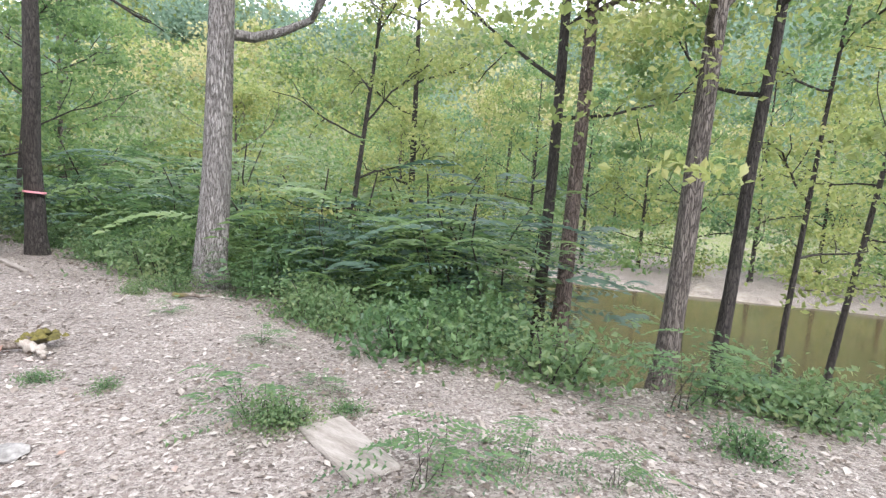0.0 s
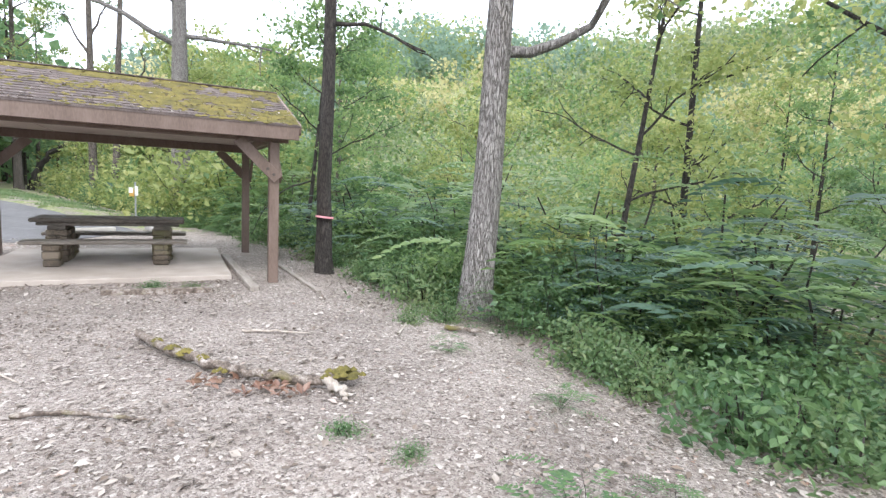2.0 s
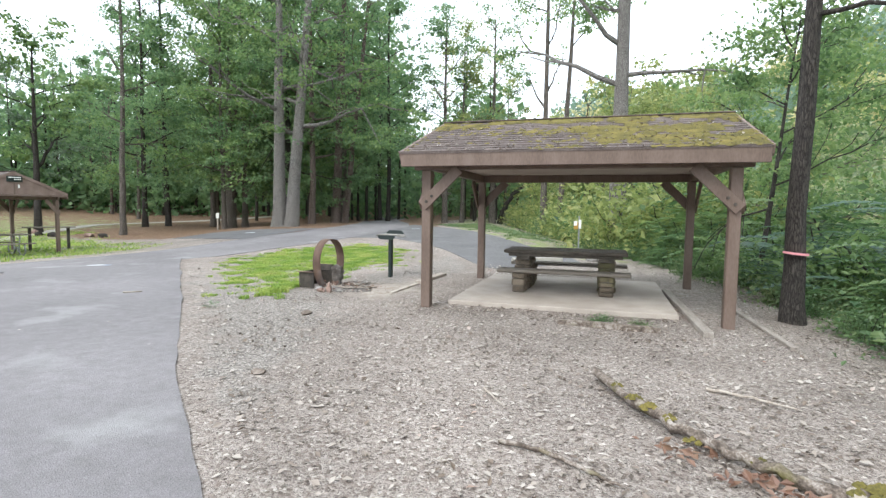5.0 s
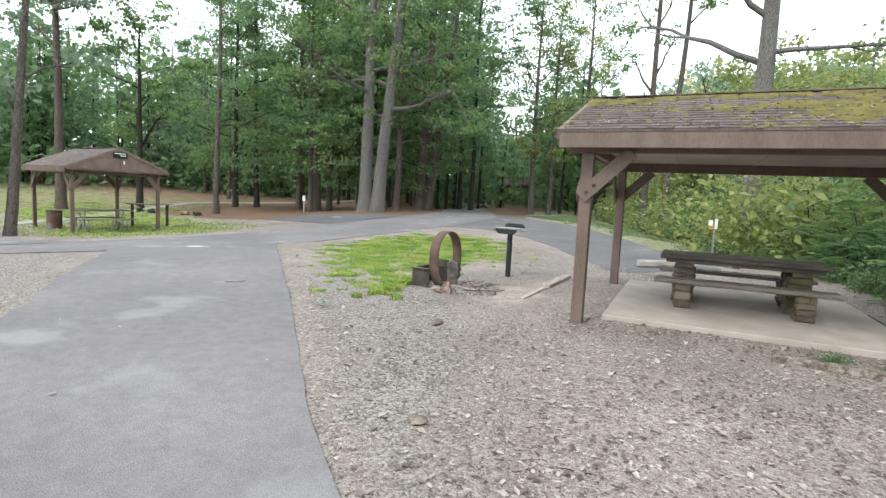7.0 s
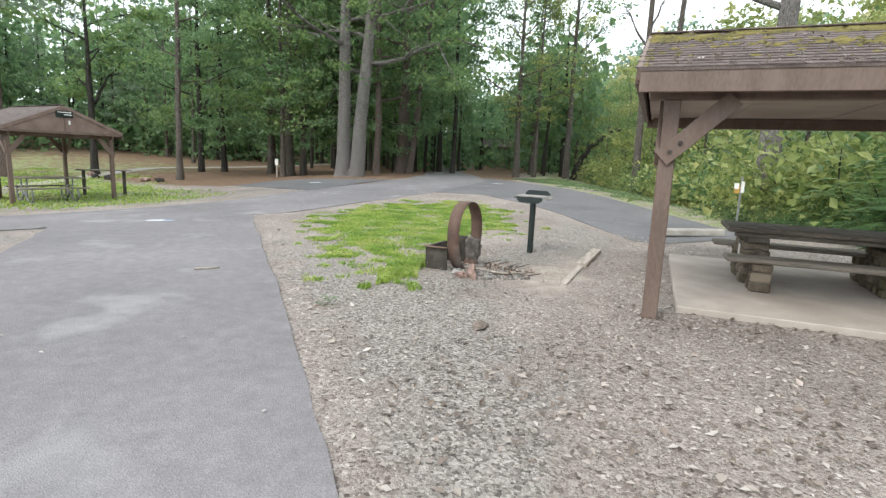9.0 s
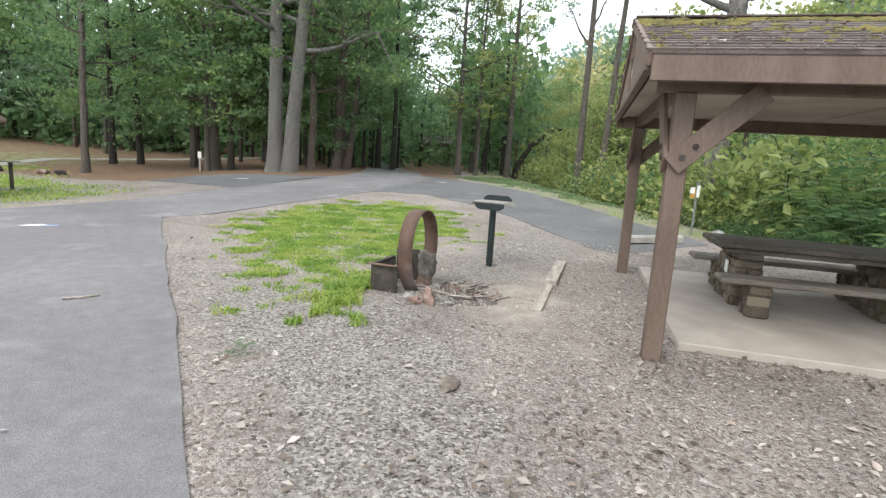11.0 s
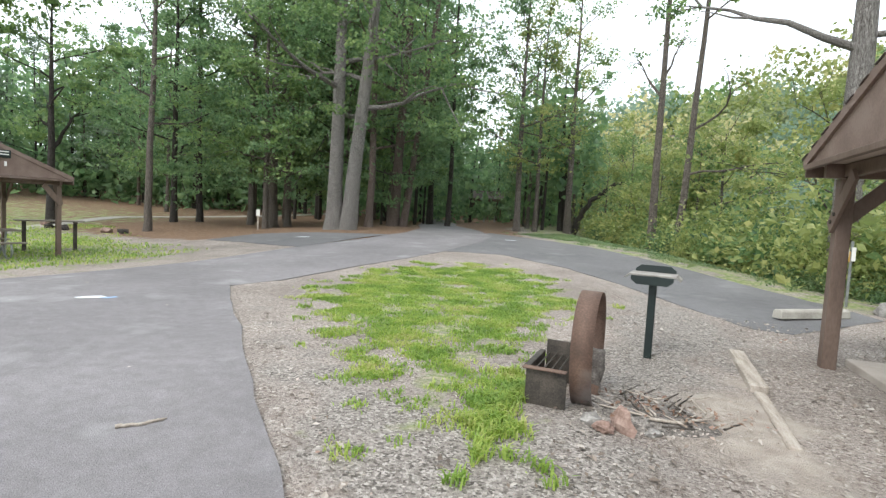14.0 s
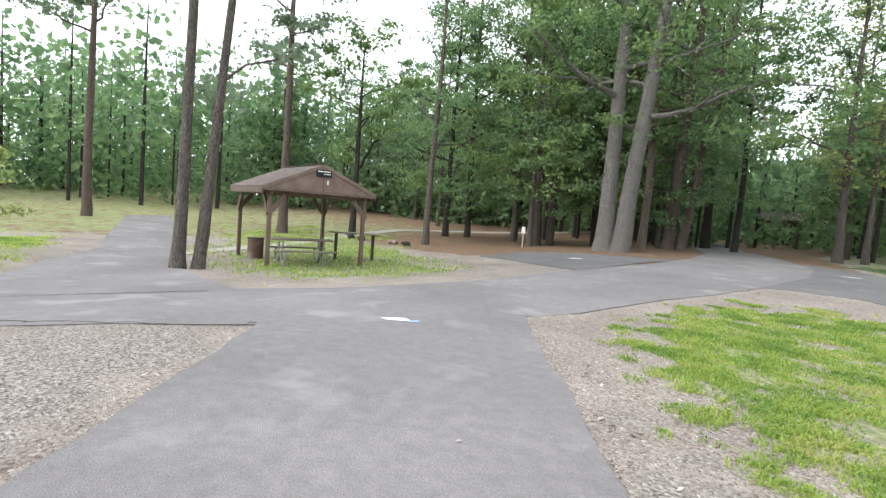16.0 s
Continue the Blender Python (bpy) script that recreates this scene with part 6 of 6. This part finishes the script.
def blades(name, spots, h, rng, label, mat=GRASS, lean=0.5, w=0.006):
    n = len(spots)
    a = rng.random(n) * 6.28
    hh = h * (0.5 + 0.8 * rng.random(n))
    d = np.stack([np.cos(a), np.sin(a), np.zeros(n)], -1)
    s = np.stack([-np.sin(a), np.cos(a), np.zeros(n)], -1) * w
    mid = spots + d * (hh * lean * 0.3)[:, None] + np.array([0, 0, 1]) * (hh * 0.6)[:, None]
    tip = spots + d * (hh * lean)[:, None] + np.array([0, 0, 1]) * (hh * (1 - lean * 0.3))[:, None]
    V = np.stack([spots - s, spots + s, mid + s * 0.8, tip, mid - s * 0.8], 1).reshape(-1, 3)
    b = np.arange(n)[:, None] * 5
    T = np.concatenate([b + np.array([[0, 1, 2]]), b + np.array([[0, 2, 4]]), b + np.array([[4, 2, 3]])])
    tagged(new(name, mesh_np(name, V, T, mat)), label, "grass", kind="stuff")


def scatter(poly, n, rng, edge, scale, thresh):
    p = np.asarray(poly)
    out, got = [], 0
    while got < n:
        q = rng.random((n * 2, 2)) * (p.max(0) - p.min(0) + 0.6) + p.min(0) - 0.3
        d = inside(poly, q[:, 0], q[:, 1])
        nz = np.array([noise.noise(Vector((a * scale, b * scale, 11))) + 0.5 * noise.noise(Vector((a * scale * 3, b * scale * 3, 5))) for a, b in q])
        ok = (np.minimum(d / edge, 1.0) + nz * 1.3 > thresh + rng.random(len(q)) * 1.3) & (d > -0.15)
        out.append(q[ok])
        got += int(ok.sum())
    q = np.concatenate(out)[:n]
    return np.stack([q[:, 0], q[:, 1], land(q[:, 0], q[:, 1])], -1)


g_rng = np.random.default_rng(6)
def tufts(poly, n, per, spread, rng, edge, scale, thresh):
    c = scatter(poly, n, rng, edge, scale, thresh)
    q = np.repeat(c, per, axis=0)
    q[:, :2] += rng.standard_normal((len(q), 2)) * spread
    return q[inside(poly, q[:, 0], q[:, 1]) > -0.12]


blades("grass_island", tufts(GRASS_ISLE, 8200, 8, 0.045, g_rng, 1.1, 1.9, 0.46), 0.046, g_rng, "bright yellow-green grass island in the gravel", lean=0.8, w=0.007)
tuft = scatter([(-6.3, 7.5), (-5.9, 7.7), (-5.9, 8.4), (-6.05, 9.4), (-6.3, 10.0), (-6.8, 9.6), (-6.7, 8.4)], 2600, g_rng, 0.6, 2.4, 0.15)
blades("grass_tuft", tuft, 0.085, g_rng, "taller bright green grass beside the fire ring", lean=0.8, w=0.007)
blades("far_grass", scatter(GRASS_FAR, 11000, g_rng, 3.0, 0.4, 0.3), 0.09, g_rng, "thin patchy lawn round the far shelter", lean=0.8, w=0.016)
blades("left_grass", scatter(GRASS_LEFT, 9000, g_rng, 2.0, 0.5, 0.1), 0.09, g_rng, "thin lawn beside the far road", lean=0.8, w=0.016)
blades("verge_grass", scatter([(-2.6, 18.2), (-4.2, 21), (-5.9, 23.5), (-8.6, 28), (-12, 33), (-9.0, 38), (-6, 31), (-3.4, 25), (-1.8, 20), (-1.0, 16.6)], 12000, g_rng, 1.5, 0.8, 0.2), 0.08, g_rng, "dry yellow-green verge beyond the parking spur", WEED, 0.8, 0.012)


def litter():
    """Dead leaves and chips strewn over the ground by the drive."""
    rng = np.random.default_rng(15)
    q = np.stack([rng.uniform(-10, 5.2, 60000), rng.uniform(-5, 14, 60000)], -1)
    d = q[:, 0] - bank_x(q[:, 1])
    edge = np.interp(q[:, 1], [-9, -2.4, 1.6, 4.05, 7.45, 11.35, 13.6], [6, 1.7, -1.6, -4.2, -7.4, -11.2, -13.2])
    slab = (q[:, 0] > -3.2) & (q[:, 0] < 0.2) & (q[:, 1] > 8.15) & (q[:, 1] < 11.8)
    near = rng.random(len(q)) < np.where(q[:, 0] > -4, 0.85, 0.45)
    ok = (d < 1.0) & (q[:, 0] > edge) & ~slab & near & (inside(BARE_DIRT, q[:, 0], q[:, 1]) < 0.1) & (inside(GRASS_ISLE, q[:, 0], q[:, 1]) < 0)
    q = q[ok][:26000]
    c = np.stack([q[:, 0], q[:, 1], land(q[:, 0], q[:, 1]) + 0.012], -1)
    s = 0.018 + 0.05 * rng.random(len(c)) ** 2.4
    tagged(new("leaf_litter", mesh_np("leaf_litter", *leaf_quads(c, s, rng, 2.2, 0.6), DEAD_LEAF)), "pale and brown dead leaves strewn on the ground", "dead leaves", kind="stuff")
    p = np.stack([rng.uniform(-8, 5, 24000), rng.uniform(-3, 8.2, 24000)], -1)
    thick = np.array([noise.noise(Vector((a * 0.8, b * 0.8, 21))) for a, b in p]) + 0.5 * rng.random(len(p))
    ok = (p[:, 0] - bank_x(p[:, 1]) < 0.6) & (p[:, 0] > np.interp(p[:, 1], [-2.4, 1.6, 4.05, 7.45, 11.35], [1.7, -1.6, -4.2, -7.4, -11.2]) + 0.3) & (thick > 0.3)
    p = p[ok & (inside(GRASS_ISLE, p[:, 0], p[:, 1]) < 0)][:8000]
    c = np.stack([p[:, 0], p[:, 1], land(p[:, 0], p[:, 1]) + 0.016], -1)
    tagged(new("brown_leaf_litter", mesh_np("brown_leaf_litter", *leaf_quads(c, 0.02 + 0.04 * rng.random(len(c)) ** 2, rng, 1.6, 0.6), BROWN_LEAF)), "curled dark brown oak leaves among the chips", "dead leaves", kind="stuff")
    r = np.stack([rng.uniform(-14, 2, 130), rng.uniform(-3, 14, 130)], -1)
    c = np.stack([r[:, 0], r[:, 1], land(r[:, 0], r[:, 1]) + 0.03], -1)
    tagged(new("road_leaves", mesh_np("road_leaves", *leaf_quads(c, 0.045, rng, 4, 0.6), DEAD_LEAF)), "few single dead leaves on the asphalt", "dead leaves", kind="stuff")


litter()


# ---------------------------------------------------------------- far shelters and their furniture
def frame_table(m, label):
    """A picnic table on bent pipe frames."""
    root = thing("pipe_frame_table", m, label, "picnic table")
    for k in range(4):
        y = -0.35 + k * 0.178
        part("tabletop_plank", box(-0.92, 0.92, y, y + 0.17, 0.72, 0.76, 0.006), BENCH_WOOD, root)
    for s in (-1, 1):
        part("bench_plank", box(-0.92, 0.92, s * 0.68 - 0.12, s * 0.68 + 0.12, 0.42, 0.46, 0.006), BENCH_WOOD, root)
        t = np.linspace(0, 1, 16)
        x = s * 0.6
        pts = np.array([(x, -0.70, 0.41), (x, -0.78, 0.2), (x, -0.66, 0.03), (x, -0.3, 0.03), (x, 0, 0.30), (x, 0.3, 0.03), (x, 0.66, 0.03), (x, 0.78, 0.2), (x, 0.70, 0.41)])
        part("pipe_frame", mesh_np("pipe_frame", *tube_np(pts, np.full(9, 0.03), 8), GREY_METAL, True), None, root)
        part("brace", beam((x, -0.2, 0.1), (x, -0.3, 0.72), 0.04, 0.04, 0.004), GREY_METAL, root)
        part("brace", beam((x, 0.2, 0.1), (x, 0.3, 0.72), 0.04, 0.04, 0.004), GREY_METAL, root)
    return root


fs_z = at_ground(-21.4, 13.2)
shelter("picnic_shelter", pose(-20.3, 14.7, fs_z, 0, 0, 171) @ Matrix.Diagonal((0.78, 0.78, 0.98, 1)), "brown timber picnic shelter standing on the far lawn", False)
frame_table(pose(-21.4, 13.3, fs_z, 0, 0, 75), "green-grey picnic table on bent pipe frames beneath the far shelter")
f2_z = at_ground(-20.5, 62) - 0.05
shelter("picnic_shelter", pose(-22.4, 61, f2_z, 0, 0, 14) @ Matrix.Diagonal((0.8, 0.8, 1.18, 1)), "shaded brown picnic shelter deep in the wood", False)
frame_table(pose(-20.6, 62.4, f2_z, 0, 0, 20), "picnic table on pipe frames beneath the woodland shelter")


def road_mark(poly, mat, label, lift=0.022):
    bm = bmesh.new()
    top = [bm.verts.new((x, y, at_ground(x, y, lift))) for x, y in poly]
    bm.faces.new(top)
    ob = part("road_marking", bm, mat)
    tagged(ob, label, "road marking")


road_mark([(-12.70, 9.80), (-12.56, 9.78), (-12.40, 9.92), (-12.36, 10.04), (-12.52, 10.08), (-12.62, 9.96)], WHITE_PAINT, "worn white paint patch on the asphalt drive")
road_mark([(-12.38, 9.925), (-12.27, 9.98), (-12.24, 10.11), (-12.33, 10.14), (-12.35, 10.04)], BLUE_PAINT, "worn blue paint patch on the asphalt drive")


for mx, my in ((-9.9, 24.8), (-17.2, 21.6)):
    road_mark([(mx - 0.28, my - 0.05), (mx + 0.05, my - 0.12), (mx + 0.30, my + 0.02), (mx + 0.22, my + 0.16), (mx - 0.10, my + 0.12)], WHITE_PAINT, "worn white paint patch on dark asphalt", 0.034)


def crack(pts, w, seed):
    rng = np.random.default_rng(seed)
    p = np.asarray(pts, float)
    t = np.linspace(0, len(p) - 1, 26)
    x, y = np.interp(t, np.arange(len(p)), p[:, 0]), np.interp(t, np.arange(len(p)), p[:, 1])
    x, y = x + rng.standard_normal(26) * 0.05, y + rng.standard_normal(26) * 0.05
    q = np.stack([x, y, land(x, y) + 0.012], -1)
    tagged(new("road_crack", mesh_np("road_crack", *tube_np(q, w * (0.5 + rng.random(26)), 5), CRACK)), "dark crack across the asphalt", "road crack")


crack([(-14.6, 5.6), (-14.2, 6.4), (-13.75, 7.1), (-13.3, 7.6), (-13.0, 8.3)], 0.005, 1)
crack([(-16.8, 6.2), (-16.35, 7.6), (-16.1, 8.8)], 0.005, 2)


def serving_table(m, label):
    """A long narrow shelf on two posts."""
    root = thing("serving_table", m, label, "serving table")
    for x in (-0.62, 0.62):
        part("post", box(x - 0.05, x + 0.05, -0.05, 0.05, -0.1, 0.86, 0.006), STEEL_DARK, root)
        part("cross_arm", box(x - 0.04, x + 0.04, -0.22, 0.22, 0.861, 0.90, 0.005), STEEL_DARK, root)
    part("shelf", box(-0.85, 0.85, -0.24, 0.24, 0.902, 0.94, 0.006), BENCH_WOOD, root)


serving_table(pose(-22.0, 15.6, at_ground(-22.0, 15.6), 0, 0, 62), "grey serving shelf on two posts beside the far shelter")


def marker(x, y, h, label):
    root = thing("marker_post", pose(x, y, at_ground(x, y), 0, 0, 30), label, "marker post")
    part("post", box(-0.04, 0.04, -0.03, 0.03, -0.1, h, 0.005), OLD_WOOD, root)
    part("panel", box(-0.09, 0.09, -0.045, -0.032, h - 0.35, h - 0.02, 0.004), WHITE, root, "white panel")


marker(-23.6, 26.9, 1.05, "short post with a white panel at the wood's edge")
for k, (x, y) in enumerate(((-31.5, 21.8), (-33.0, 22.6), (-30.2, 21.6), (-28.0, 22.0), (-27.2, 22.2))):
    rock("stump", x, y, (0.32, 0.28, 0.22), (BARK_DARK, ROCK)[k % 2], "dark weathered stump on the far bank", 40 + k)
far_box = thing("litter_bin", pose(-23.0, 12.6, at_ground(-23.0, 12.6)), "dark rusty fire drum beside the far shelter", "fire drum")
part("drum", disc((0, 0, 0.3), (0, 0, 1), 0.24, 0.66, 18), RUST, far_box)
part("rim", disc((0, 0, 0.64), (0, 0, 1), 0.26, 0.03, 18), STEEL_DARK, far_box)
